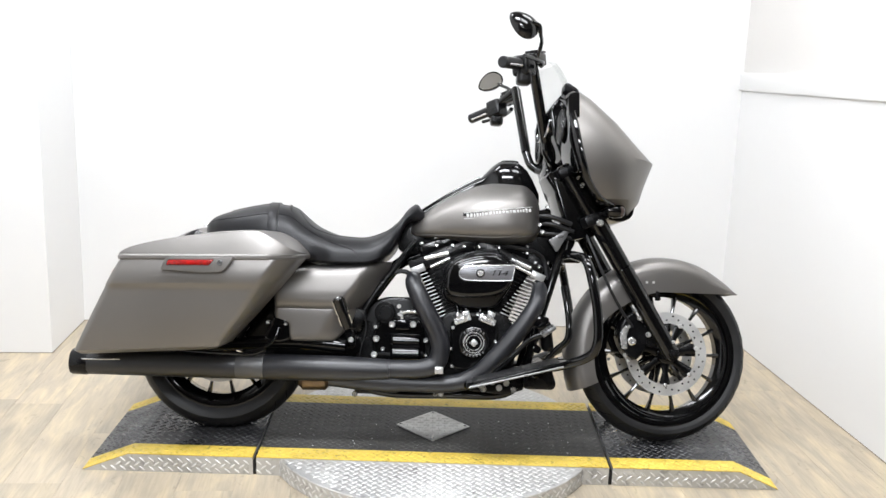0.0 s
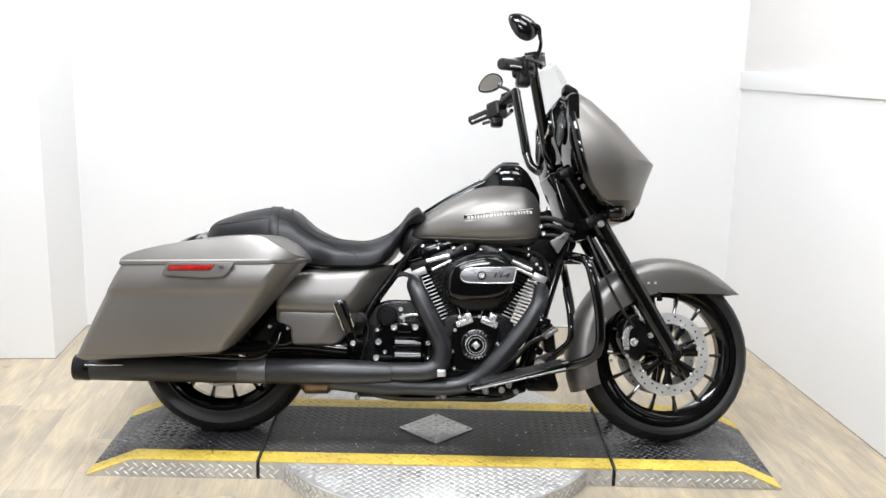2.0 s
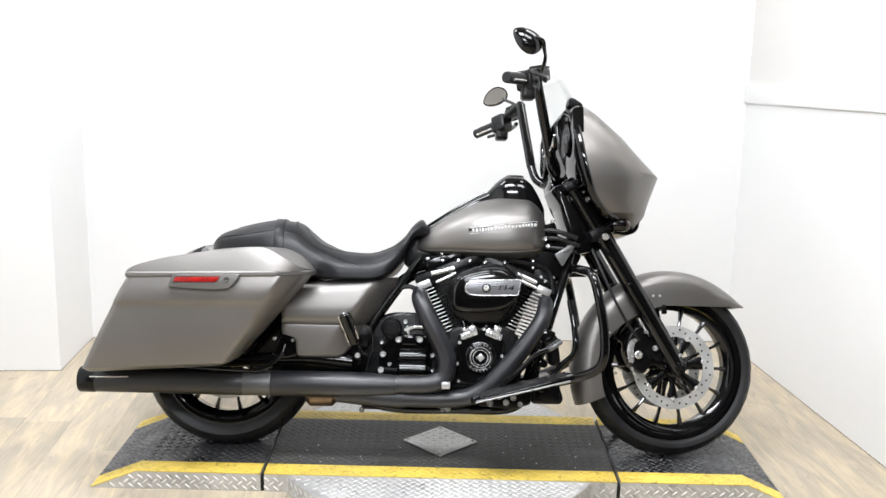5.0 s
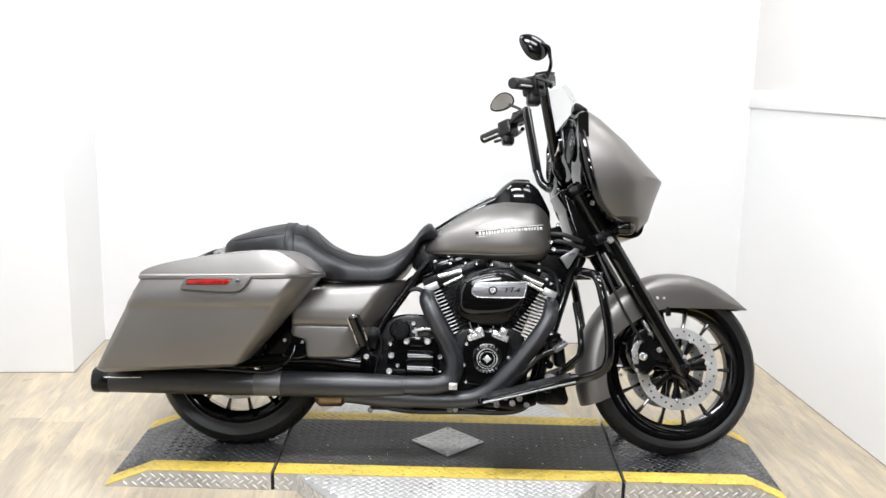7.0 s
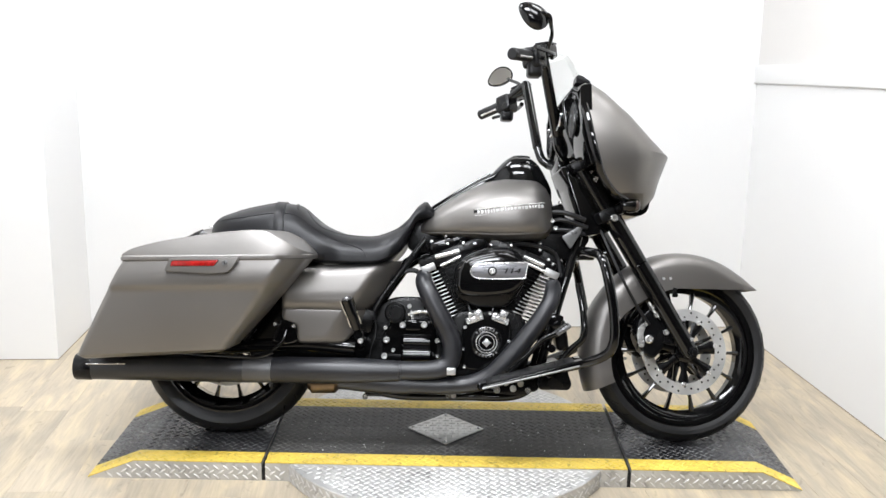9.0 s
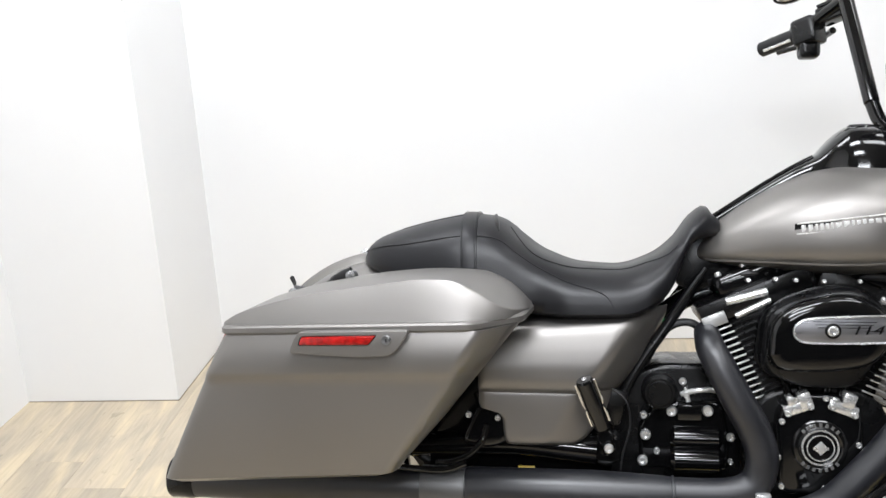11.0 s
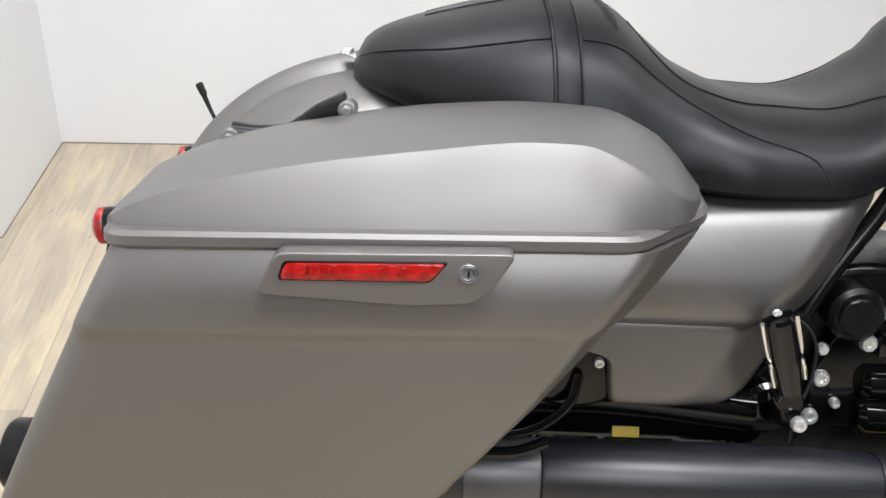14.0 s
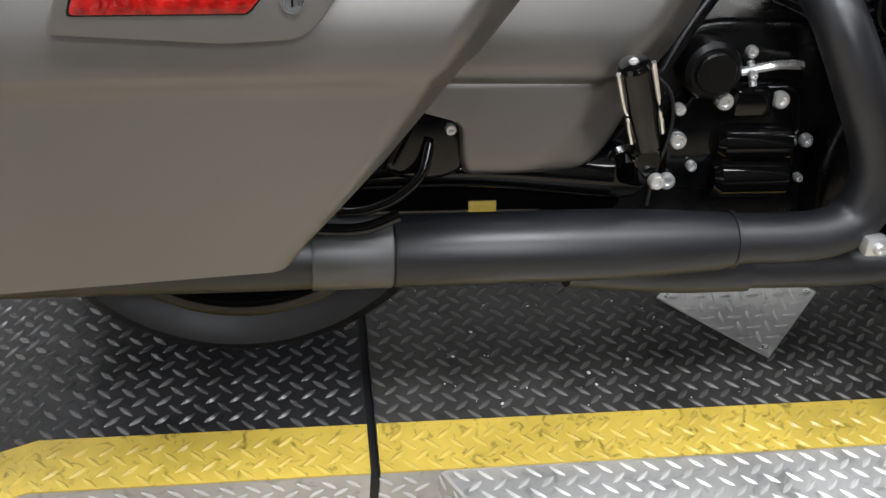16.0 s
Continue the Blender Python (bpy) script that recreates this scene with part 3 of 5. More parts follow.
wheel("front_wheel", AXLE_F, 0.118, 0.259, 14, 0.15, front, True, 0.052)
wheel("rear_wheel", AXLE_R, 0.168, 0.236, 14, 0.146, still, False, 0.042)


# front end: fork, fender, brake
FORK_TOP = V(1.215, 0, 0.985)
for s in (-1, 1):
    foot = AXLE_F + V(0.0, s * 0.125, 0)
    head = FORK_TOP + V(0.0, s * 0.125, 0)
    d = (head - foot).normalized()
    leg = part("fork_leg", front(rod(foot - d * 0.018, foot + d * 0.36, 0.031, 0.0325, 28, 0.012)), GLOSS, bike, "gloss black fork leg")
    part("upper_tube", front(rod(foot + d * 0.35, head, 0.032, seg=28)), GLOSS, leg)
    part("axle_cap", front(merged(rod(foot + V(0, s * 0.045, 0), foot + V(0, -s * 0.03, 0), 0.019, seg=6), rod(foot + V(0, s * 0.052, 0), foot, 0.011, seg=20))), SATIN, leg)
    part("clamp_bolt", front(bolt(foot + d * 0.05 + V(0.026, s * 0.02, 0), (0, s, 0), 0.007, 0.009)), STEEL, leg)
    caliper = part("brake_caliper", front(slab(rounded([(x + foot.x, z * 0.88 + 0.045 + foot.z) for x, z in
                   ((-0.178, 0.075), (-0.14, 0.115), (-0.115, 0.095), (-0.082, 0.035), (-0.088, -0.035), (-0.125, -0.085), (-0.165, -0.055), (-0.19, 0.01))], 0.02),
                   s * 0.042, s * 0.118, 0.008, 3)), SATIN, bike, "black four-piston brake caliper")
    part("caliper_face", front(slab(rounded([(x + foot.x, z * 0.88 + 0.045 + foot.z) for x, z in ((-0.178, 0.045), (-0.165, 0.06), (-0.152, 0.054), (-0.162, 0.015), (-0.158, -0.035), (-0.178, -0.035), (-0.186, 0.01))], 0.006),
                                    s * 0.117, s * 0.121, 0.001)), STEEL, caliper, "bare metal caliper badge plate")
    for bx, bz, r in ((-0.144, 0.002, 0.0145), (-0.116, 0.096, 0.009), (-0.131, 0.127, 0.0085), (-0.083, 0.03, 0.0095), (-0.156, 0.06, 0.007), (-0.168, -0.055, 0.007), (-0.158, -0.078, 0.006)):
        part("caliper_bolt", front(bolt((foot.x + bx, s * 0.122, foot.z + 0.04 + bz * 0.88), (0, s, 0), r, 0.008)), STEEL, caliper)
    part("caliper_bracket", front(slab(rounded([(x + foot.x, z * 0.88 + 0.045 + foot.z) for x, z in ((-0.1, 0.085), (-0.06, 0.11), (-0.02, 0.03), (-0.03, -0.03), (-0.09, -0.02))], 0.012), s * 0.1, s * 0.115, 0.004)), SATIN, caliper)
part("triple_clamp", front(merged(box((0.12, 0.32, 0.035), Matrix.Translation(V(1.245, 0, 0.968)) @ Matrix.Rotation(radians(-RAKE), 4, "Y"), 0.01),
                                  box((0.13, 0.33, 0.04), Matrix.Translation(V(1.345, 0, 0.80)) @ Matrix.Rotation(radians(-RAKE), 4, "Y"), 0.012))), SATIN, bike)
part("fork_cover", front(slab(rounded([(1.185, 0.935), (1.215, 0.985), (1.345, 0.735), (1.255, 0.715)], 0.012), -0.095, 0.095, 0.01)), GLOSS, bike, "black fork neck cover")
part("neck", merged(rod((1.235, 0, 0.93), (1.33, 0, 0.735), 0.04, seg=24), slab(rounded([(1.02, 0.73), (1.19, 0.80), (1.29, 0.72), (1.24, 0.63), (1.1, 0.66)], 0.02), -0.05, 0.05, 0.008)), SATIN, bike)


def fender(a0, a1, steps, r_out, r_in, half, centre, thick=0.004, drop=0.05):
    """A curved wheel cover with side skirts, from angle a0 to a1 in degrees above the axle's front."""
    rings = []
    for i in range(steps + 1):
        a = a0 + (a1 - a0) * i / steps
        ro, ri, hw = r_out(a), r_in(a), half(a)
        d = V(math.cos(radians(a)), 0, math.sin(radians(a)))
        sec = [(ri, -1.0), (ri + (ro - ri) * 0.4, -1.01)]
        sec += [(ro - min(drop, (ro - ri) * 0.55) * (1 - math.sin(q)), -math.cos(q)) for q in [radians(v) for v in (0, 18, 36, 54, 72)]]
        sec += [(ro, 0)]
        sec = sec + [(r, -y) for r, y in reversed(sec[:-1])]
        outer = [Vector(centre) + d * r + V(0, y * hw, 0) for r, y in sec]
        inner = [Vector(centre) + d * (r - (thick if 1 < k < len(sec) - 2 else 0)) + V(0, y * (hw - thick), 0) for k, (r, y) in enumerate(sec)]
        rings.append(outer + inner[::-1])
    return loft(rings)


FR_OUT = curve_of([(36, 0.356), (60, 0.355), (90, 0.354), (130, 0.354), (165, 0.358), (203, 0.37)])
FR_IN = lambda a: min(FR_OUT(a) - 0.004, max(0.222 / max(0.2, math.sin(radians(a))), 0.0)) if a < 90 else curve_of([(90, 0.222), (110, 0.224), (130, 0.232), (160, 0.262), (180, 0.268), (200, 0.275)])(a)
ff = part("front_fender", front(fender(39.2, 203, 44, FR_OUT, FR_IN, curve_of([(38, 0.05), (50, 0.078), (90, 0.088), (200, 0.09)]), AXLE_F)), PAINT, bike, "satin grey front fender")
for bx, bz in ((-0.08, 0.255), (-0.055, 0.256), (-0.24, 0.12), (-0.255, 0.07)):
    part("fender_screw", front(bolt((AXLE_F.x + bx, -0.09, AXLE_F.z + bz), (0, -1, 0), 0.005, 0.003)), STEEL, ff)
part("fender_bracket", front(merged(box((0.014, 0.006, 0.034), pose(1.572, -0.093, 0.525, 0, 8), 0.002), bolt((1.575, -0.097, 0.515), (0, -1, 0), 0.007, 0.008))), SATIN, ff, "small black fender bracket")

# rear fender and tail
RR_OUT = curve_of([(62, 0.40), (90, 0.402), (110, 0.403), (125, 0.398), (145, 0.378), (170, 0.362), (200, 0.355)])
rf = part("rear_fender", fender(64, 196, 40, RR_OUT, lambda a: 0.24 if a < 150 else 0.27, curve_of([(60, 0.15), (100, 0.152), (140, 0.14), (200, 0.12)]), AXLE_R, drop=0.085), PAINT, bike, "satin grey rear fender")
ridge = [AXLE_R + V(math.cos(radians(a)) * (RR_OUT(a) + 0.001), 0, math.sin(radians(a)) * (RR_OUT(a) + 0.001)) for a in range(96, 150, 6)]
part("fender_ridge", merged(tube(ridge, 0.028, 12, 3, 0.2)), PAINT, rf)
for s in (-1, 1):
    a, b = V(-0.295, s * 0.19, 0.545), V(-0.345, s * 0.19, 0.54)
    tail = part("tail_lamp", merged(rod((-0.27, s * 0.1, 0.52), a + V(0.0, 0, -0.005), 0.012, seg=16),
                                    lathe([(0.012, 0), (0.02, 0.012), (0.0225, 0.035), (0.0215, 0.04)], turn_to(a, b)[0], 28)), SATIN, bike, "black bullet tail lamp")
    part("lens", lathe([(0.0215, 0.038), (0.0225, 0.041), (0.022, 0.047), (0.016, 0.052), (0, 0.053)], turn_to(a, b)[0], 28), LENS_RED, tail, "red lens")
holder = part("plate_holder", slab(rounded([(-0.362, 0.53), (-0.352, 0.53), (-0.375, 0.43), (-0.385, 0.43)], 0.002, 1), -0.085, 0.085, 0.002), SATIN, bike, "black number plate holder behind the tail")
part("holder_rim", tube([(-0.36, -0.085, 0.532), (-0.36, 0, 0.535), (-0.36, 0.085, 0.532)], 0.004, 8), GUSSET, holder, "bright upper rim")
ant = part("antenna", tube([(-0.272, 0.17, 0.585), (-0.29, 0.17, 0.62), (-0.303, 0.17, 0.65)], [0.0035, 0.003, 0.0045], 8), RUBBER, bike, "short black rubber antenna")
part("antenna_tip", rod((-0.30, 0.17, 0.645), (-0.309, 0.17, 0.664), 0.0055, 0.006, 12), RUBBER, ant)
for s in (-1, 1):
    a, b = V(-0.185, s * 0.182, 0.654), V(-0.05, s * 0.204, 0.694)
    rail = part("docking_bracket", tube([a, a + V(0.03, 0, 0.001), (a + b) / 2 + V(0, -s * 0.008, -0.01), b - V(0.03, 0, 0.008), b], [0.016, 0.012, 0.008, 0.013, 0.02], 10), SATIN, bike, "black docking bracket with steel bushes")
    for p in (a, b):
        part("docking_bush", merged(rod(p + V(0, s * 0.02, 0), p - V(0, s * 0.01, 0), 0.0105, seg=24), rod(p + V(0, s * 0.03, 0), p, 0.0065, seg=20)), GUSSET, rail, "dull steel bush")


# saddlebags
view_warp_on = True


def bag_ring(z, rear, fore, outer, inner=-0.2, chamfer=0.06, r=0.03):
    pts = [(rear + 0.012, inner), (fore, inner), (fore - 0.12 * chamfer, outer + 0.02 + 0.75 * chamfer), (fore - chamfer, outer), (rear, outer)]
    out = []
    for (x, y), rr in zip(pts, (0.02, 0.02, 0.03, 0.016, r)):
        i = pts.index((x, y))
        a, b, c = Vector(pts[i - 1]), Vector(pts[i]), Vector(pts[(i + 1) % 5])
        ra = min(rr, (a - b).length * 0.45, (c - b).length * 0.45)
        p, q = b + (a - b).normalized() * ra, b + (c - b).normalized() * ra
        for k in range(7):
            t = k / 6
            w = (1 - t) ** 2 * p + 2 * t * (1 - t) * b + t * t * q
            out.append(V(w.x, w.y, z + 0.028 * w.x))
    return out


REAR, FORE = curve_of([(0.29, -0.417), (0.46, -0.334), (0.63, -0.25)]), curve_of([(0.30, 0.075), (0.345, 0.10), (0.46, 0.195), (0.63, 0.336)])
OUTER = curve_of([(0.29, -0.385), (0.33, -0.403), (0.42, -0.42), (0.5, -0.429), (0.528, -0.431), (0.545, -0.441), (0.56, -0.443), (0.6, -0.438), (0.626, -0.429)])


def saddlebag(mirror):
    flip = mirrored if mirror else still
    body = []
    for z in (0.308, 0.312, 0.322, 0.34, 0.38, 0.44, 0.49, 0.52, 0.53, 0.536, 0.543, 0.55, 0.58, 0.595, 0.61, 0.623):
        k = max(0.0, (0.322 - z) / 0.014)
        ring = bag_ring(z, REAR(z) + 0.02 * k, FORE(z) - 0.02 * k, OUTER(z) + 0.02 * k, chamfer=0.012 + 0.19 * (z - 0.3))
        for v in ring:
            # the floor of the bag rises towards the front
            v.z += max(0.0, 1 - (z - 0.308) / 0.09) * 0.02 * max(0.0, (v.x + 0.4) / 0.5)
        body.append(ring)
    sb = part("saddlebag", flip(loft(body)), PAINT, bike, "satin grey hard saddlebag", 30)
    lip = [bag_ring(z, -0.256 - e, 0.338 + e, -0.43 - e, -0.19, 0.10, 0.035) for z, e in ((0.621, -0.006), (0.622, 0.002), (0.626, 0.005), (0.635, 0.005), (0.639, 0.001), (0.64, -0.006))]
    lid = part("lid", flip(loft(lip)), PAINT, sb, "satin grey saddlebag lid", 30)
    cr = curve_of([(-0.258, 0.636), (-0.222, 0.656), (-0.1, 0.688), (0.034, 0.708), (0.15, 0.721), (0.19, 0.72), (0.22, 0.71), (0.25, 0.694), (0.28, 0.674), (0.31, 0.659), (0.336, 0.65)])
    top = curve_of([(-0.258, 0.64), (-0.2, 0.666), (-0.077, 0.698), (0.057, 0.719), (0.153, 0.725), (0.23, 0.722), (0.288, 0.7), (0.32, 0.672), (0.336, 0.653)])
    edge = curve_of([(-0.258, -0.404), (-0.248, -0.416), (-0.225, -0.42), (-0.1, -0.421), (0.15, -0.421), (0.215, -0.419), (0.26, -0.408), (0.295, -0.382), (0.32, -0.335), (0.336, -0.265)])
    rings = []
    for i in range(45):
        x = -0.258 + 0.594 * i / 44
        zb, zc, zt, ye = 0.637 + 0.028 * x, cr(x), top(x), edge(x)
        yc = ye + 0.03 * min(1, (zc - zb) / 0.07)
        zc = max(zc, zb + 0.002)
        zt = max(zt, zc + 0.001)
        yi = -0.2
        ring = [V(x, ye, zb), *[V(x, ye + (yc - ye) * (k - 0.3 * k * (1 - k)), zb + (zc - zb) * (k + 0.08 * k * (1 - k))) for k in (0.08, 0.25, 0.45, 0.65, 0.82, 0.93)], V(x, yc, zc), V(x, yc + 0.006, zc + (zt - zc) * 0.06), V(x, yc + 0.015, zc + (zt - zc) * 0.14)]
        for k in range(1, 7):
            t = k / 7
            ring.append(V(x, yc + 0.015 + (yi - yc - 0.015) * t, zc + (zt - zc) * (0.14 + 0.86 * math.sin(t * math.pi / 2))))
        ring += [V(x, yi + 0.006, zt - 0.004), V(x, yi + 0.012, zb + (zt - zb) * 0.5), V(x, yi + 0.012, zb)]
        rings.append(ring)
    part("lid_shell", flip(loft(rings)), PAINT, lid, "", 50)
    latch = part("latch_plate", flip(slab(rounded([(-0.108, 0.588), (-0.09, 0.628), (0.128, 0.635), (0.104, 0.597), (0.088, 0.586), (0.03, 0.582)], 0.01, 3), -0.462, -0.44, 0.006, 3)), PAINT, sb, "satin grey latch plate")
    part("reflector", flip(slab(rounded([(-0.086, 0.604), (-0.081, 0.6195), (0.064, 0.6245), (0.049, 0.607)], 0.004, 2), -0.4655, -0.455, 0.002)), LENS_RED, latch, "red reflector")
    part("reflector_bezel", flip(slab(rounded([(-0.0885, 0.6025), (-0.083, 0.621), (0.0665, 0.626), (0.05, 0.6055)], 0.004, 2), -0.4635, -0.455, 0.001)), SATIN, latch, "thin black bezel")
    c = V(0.084, -0.462, 0.616)
    lock = part("lock", flip(lathe([(0.0095, 0), (0.0095, 0.003), (0.0085, 0.004), (0.0075, 0.0025), (0.006, 0.003), (0.004, 0.001), (0, 0.001)], turn_to(c, c + V(0, -1, 0))[0], 28)), GUSSET, latch, "round steel key lock")
    part("keyhole", flip(box((0.0016, 0.001, 0.006), Matrix.Translation(c + V(0, -0.0035, 0)), 0)), SATIN, lock)
    part("guard_rail", flip(tube([(-0.16, -0.19, 0.30), (0.05, -0.22, 0.296), (0.15, -0.235, 0.298), (0.2, -0.235, 0.315)], 0.0075, 10)), GLOSS, sb, "black saddlebag guard bar")


saddlebag(False)
saddlebag(True)

# seat
S_TOP = curve_of([(-0.058, 0.735), (-0.045, 0.758), (-0.02, 0.774), (0.041, 0.795), (0.113, 0.813), (0.183, 0.824), (0.237, 0.82), (0.262, 0.812), (0.301, 0.783), (0.353, 0.754), (0.437, 0.728),
                  (0.51, 0.724), (0.588, 0.745), (0.639, 0.78), (0.675, 0.824), (0.702, 0.84), (0.726, 0.812)])
S_LOW = curve_of([(-0.058, 0.722), (0.0, 0.71), (0.1, 0.672), (0.2, 0.648), (0.325, 0.632), (0.434, 0.626), (0.533, 0.628), (0.585, 0.647), (0.623, 0.682), (0.648, 0.734), (0.662, 0.77), (0.685, 0.787), (0.73, 0.79)])
S_WIDE = curve_of([(-0.058, 0.045), (-0.04, 0.085), (0.0, 0.125), (0.08, 0.16), (0.18, 0.178), (0.26, 0.18), (0.33, 0.183), (0.42, 0.2), (0.5, 0.2), (0.58, 0.19), (0.62, 0.168), (0.65, 0.13), (0.69, 0.11), (0.73, 0.08)])
S_DISH = curve_of([(-0.06, 0.0), (0.28, 0.0), (0.36, 0.012), (0.5, 0.016), (0.6, 0.012), (0.7, 0.0), (0.73, 0.0)])
S_POW = curve_of([(-0.06, 0.75), (0.1, 0.7), (0.25, 0.72), (0.4, 0.8), (0.55, 0.8), (0.65, 0.72), (0.73, 0.7)])


def seat_at(x, q, out=0.0):
    """The seat's skin at x; q runs from 0 at the right lower edge over the top (90) to 180."""
    w, zt, zb, n = S_WIDE(x) + out, S_TOP(x) + out, S_LOW(x), S_POW(x)
    c, s = math.cos(radians(q)), math.sin(radians(q))
    y = -w * power(c, n)
    z = zb + (zt - zb) * abs(s) ** n
    return V(x, y, z - S_DISH(x) * math.exp(-((y / (0.55 * w)) ** 2)))


rings = []
for i in range(72):
    x = -0.058 + 0.788 * i / 71
    ring = [seat_at(x, q) for q in range(0, 181, 6)]
    zb, w = S_LOW(x), S_WIDE(x)
    ring += [V(x, w * 0.9, zb - 0.012), V(x, 0, zb - 0.014), V(x, -w * 0.9, zb - 0.012)]
    rings.append(ring)
seat = part("seat", loft(rings), LEATHER, bike, "black vinyl two-up seat with a passenger strap", 60)
strap = loft([[seat_at(x + 0.026 * (1 - q / 90) * 0.6, q, o) for q in range(3, 178, 5)] for x, o in ((0.17, 0.0), (0.1705, 0.004), (0.182, 0.0055), (0.194, 0.0055), (0.2055, 0.004), (0.206, 0.0))], False, False)
part("strap", strap, LEATHER, seat, "black passenger strap across the seat")
SEAM = curve_of([(-0.05, 34), (0.04, 36), (0.125, 41), (0.26, 46), (0.33, 41), (0.42, 31), (0.485, 20), (0.507, 4)])
INNER_SEAM = curve_of([(0.28, 78), (0.33, 57), (0.355, 55), (0.475, 62), (0.57, 60), (0.64, 40)])
for side_of in (1, -1):
    part("seam", tube([seat_at(-0.05 + 0.0159 * i, 90 + side_of * (SEAM(-0.05 + 0.0159 * i) - 90), 0.0006) for i in range(36)], 0.0011, 6, 2), LEATHER, seat, "raised seam")
    part("seam", tube([seat_at(0.28 + 0.0171 * i, 90 + side_of * (INNER_SEAM(0.28 + 0.0171 * i) - 90), 0.0006) for i in range(22)], 0.001, 6, 2), LEATHER, seat, "raised seam")
    part("seam", tube([seat_at(0.03 + 0.012 * i, 90 + side_of * (82 - 90), 0.0006) for i in range(13)], 0.001, 6, 2), LEATHER, seat, "raised seam")
for x in (0.174, 0.202):
    part("stitching", tube([seat_at(x + 0.026 * (1 - q / 90) * 0.6, q, 0.0058) for q in range(5, 176, 5)], 0.0009, 5, 1), LEATHER, seat, "row of stitches")
part("seat_crease", tube([seat_at(0.258 - 0.0006 * (q - 60), q, 0.0) for q in range(58, 108, 4)], [0.001, 0.003, 0.0045, 0.005, 0.005, 0.0045, 0.0045, 0.004, 0.004, 0.003, 0.003, 0.002, 0.001], 6, 1), RUBBER, seat, "dark split between the two seats")
part("seat_tab", merged(box((0.03, 0.022, 0.003), pose(-0.066, 0, 0.733, 0, 12), 0.001), bolt((-0.07, 0, 0.735), (0, 0, 1), 0.008, 0.007)), STEEL, seat, "steel seat tab with a screw")

# tank, console, badge
T_TOP = curve_of([(0.668, 0.752), (0.685, 0.77), (0.717, 0.797), (0.785, 0.848), (0.863, 0.892), (0.941, 0.921), (1.0, 0.931), (1.075, 0.93), (1.118, 0.906), (1.144, 0.866), (1.158, 0.813)])
T_LOW = curve_of([(0.668, 0.735), (0.69, 0.72), (0.74, 0.712), (0.828, 0.702), (0.966, 0.69), (1.085, 0.698), (1.13, 0.716), (1.15, 0.745), (1.158, 0.785)])
T_WIDE = curve_of([(0.668, 0.03), (0.69, 0.068), (0.74, 0.108), (0.828, 0.145), (0.93, 0.172), (1.02, 0.18), (1.09, 0.168), (1.13, 0.132), (1.15, 0.09), (1.158, 0.05)])


def tank_at(x, q, out=0.0):
    zt, zb, w = T_TOP(x), T_LOW(x), T_WIDE(x)
    zm = zb + (zt - zb) * 0.36
    c, s = math.cos(radians(q)), math.sin(radians(q))
    y = -(w + out) * power(c, 0.8)
    z = zm + ((zt - zm + out) * abs(s) ** 0.9 if s >= 0 else -(zm - zb + out) * abs(s) ** 0.72)
    return V(x, y, z)


xs = [0.668 + 0.49 * (0.5 - 0.5 * math.cos(math.pi * i / 40)) for i in range(41)]
tank = part("fuel_tank", loft([[tank_at(x, q) for q in range(0, 360, 8)] for x in xs]), PAINT, bike, "satin grey teardrop fuel tank", 60)
part("tank_seam", tube([tank_at(0.70 + 0.0235 * i, -28, 0.0) for i in range(19)], 0.003, 6, 2), PAINT, tank)
C_TOP = curve_of([(0.70, 0.802), (0.806, 0.872), (0.888, 0.922), (0.94, 0.95), (0.966, 0.98), (1.01, 1.008), (1.052, 1.008), (1.094, 0.985), (1.126, 0.938), (1.148, 0.895)])
C_WIDE = curve_of([(0.70, 0.03), (0.8, 0.04), (0.9, 0.047), (0.96, 0.062), (1.0, 0.08), (1.06, 0.085), (1.11, 0.07), (1.148, 0.04)])
rings = []
for i in range(31):
    x = 0.70 + 0.448 * i / 30
    zt, w, zb = C_TOP(x), C_WIDE(x), T_TOP(min(x, 1.15)) - 0.03
    rings.append([V(x, -w * power(math.cos(radians(q)), 0.55), zb + (max(zt - zb, 0.01)) * abs(math.sin(radians(q))) ** 0.55) for q in range(0, 181, 9)])
console = part("console", loft(rings), GLOSS, tank, "gloss black tank console with a gauge pod", 40)
part("console_rib", tube([(0.72 + 0.03 * i, -0.022, C_TOP(0.72 + 0.03 * i) + 0.001) for i in range(8)], 0.004, 8, 2), GLOSS, console)
part("filler_cap", lathe([(0.034, 0), (0.034, 0.004), (0.03, 0.007), (0, 0.008)], Matrix.Translation((1.04, 0, 1.005)), 32), GLOSS, console)
# small steel dots in place of the ceiling lamps' reflection on the console
for i in range(5):
    part("console_light", bolt((0.965 + 0.008 * i, -0.052, 0.952 + 0.006 * i), (-0.4, -0.6, 0.6), 0.0035, 0.002), STEEL, console)
rng = random.Random(5)
plate = loft([[V(0.868 + 0.0105 * i, tank_at(0.868 + 0.0105 * i, 14 + 0.28 * i, 0.0012).y, 0.7975 + 0.00122 * i + dz) for i in range(24)] for dz in (-0.0115, 0.0115)], False, False)
b = part("badge", plate, SATIN, tank, "bright script badge drawn as plain bars")
x = 0.88
while x < 1.105:
    w = rng.choice((0.005, 0.007, 0.009, 0.011))
    i = (x - 0.868) / 0.0105
    part("badge_bar", box((w, 0.004, rng.choice((0.011, 0.014, 0.014))), Matrix.Translation(V(x + w / 2, tank_at(x, 14 + 0.28 * i, 0.002).y, 0.7985 + 0.00122 * i)) @ pose(0, 0, 0, 0, -7, 0), 0.0012), BADGE, b)
    x += w + 0.004
bars = []
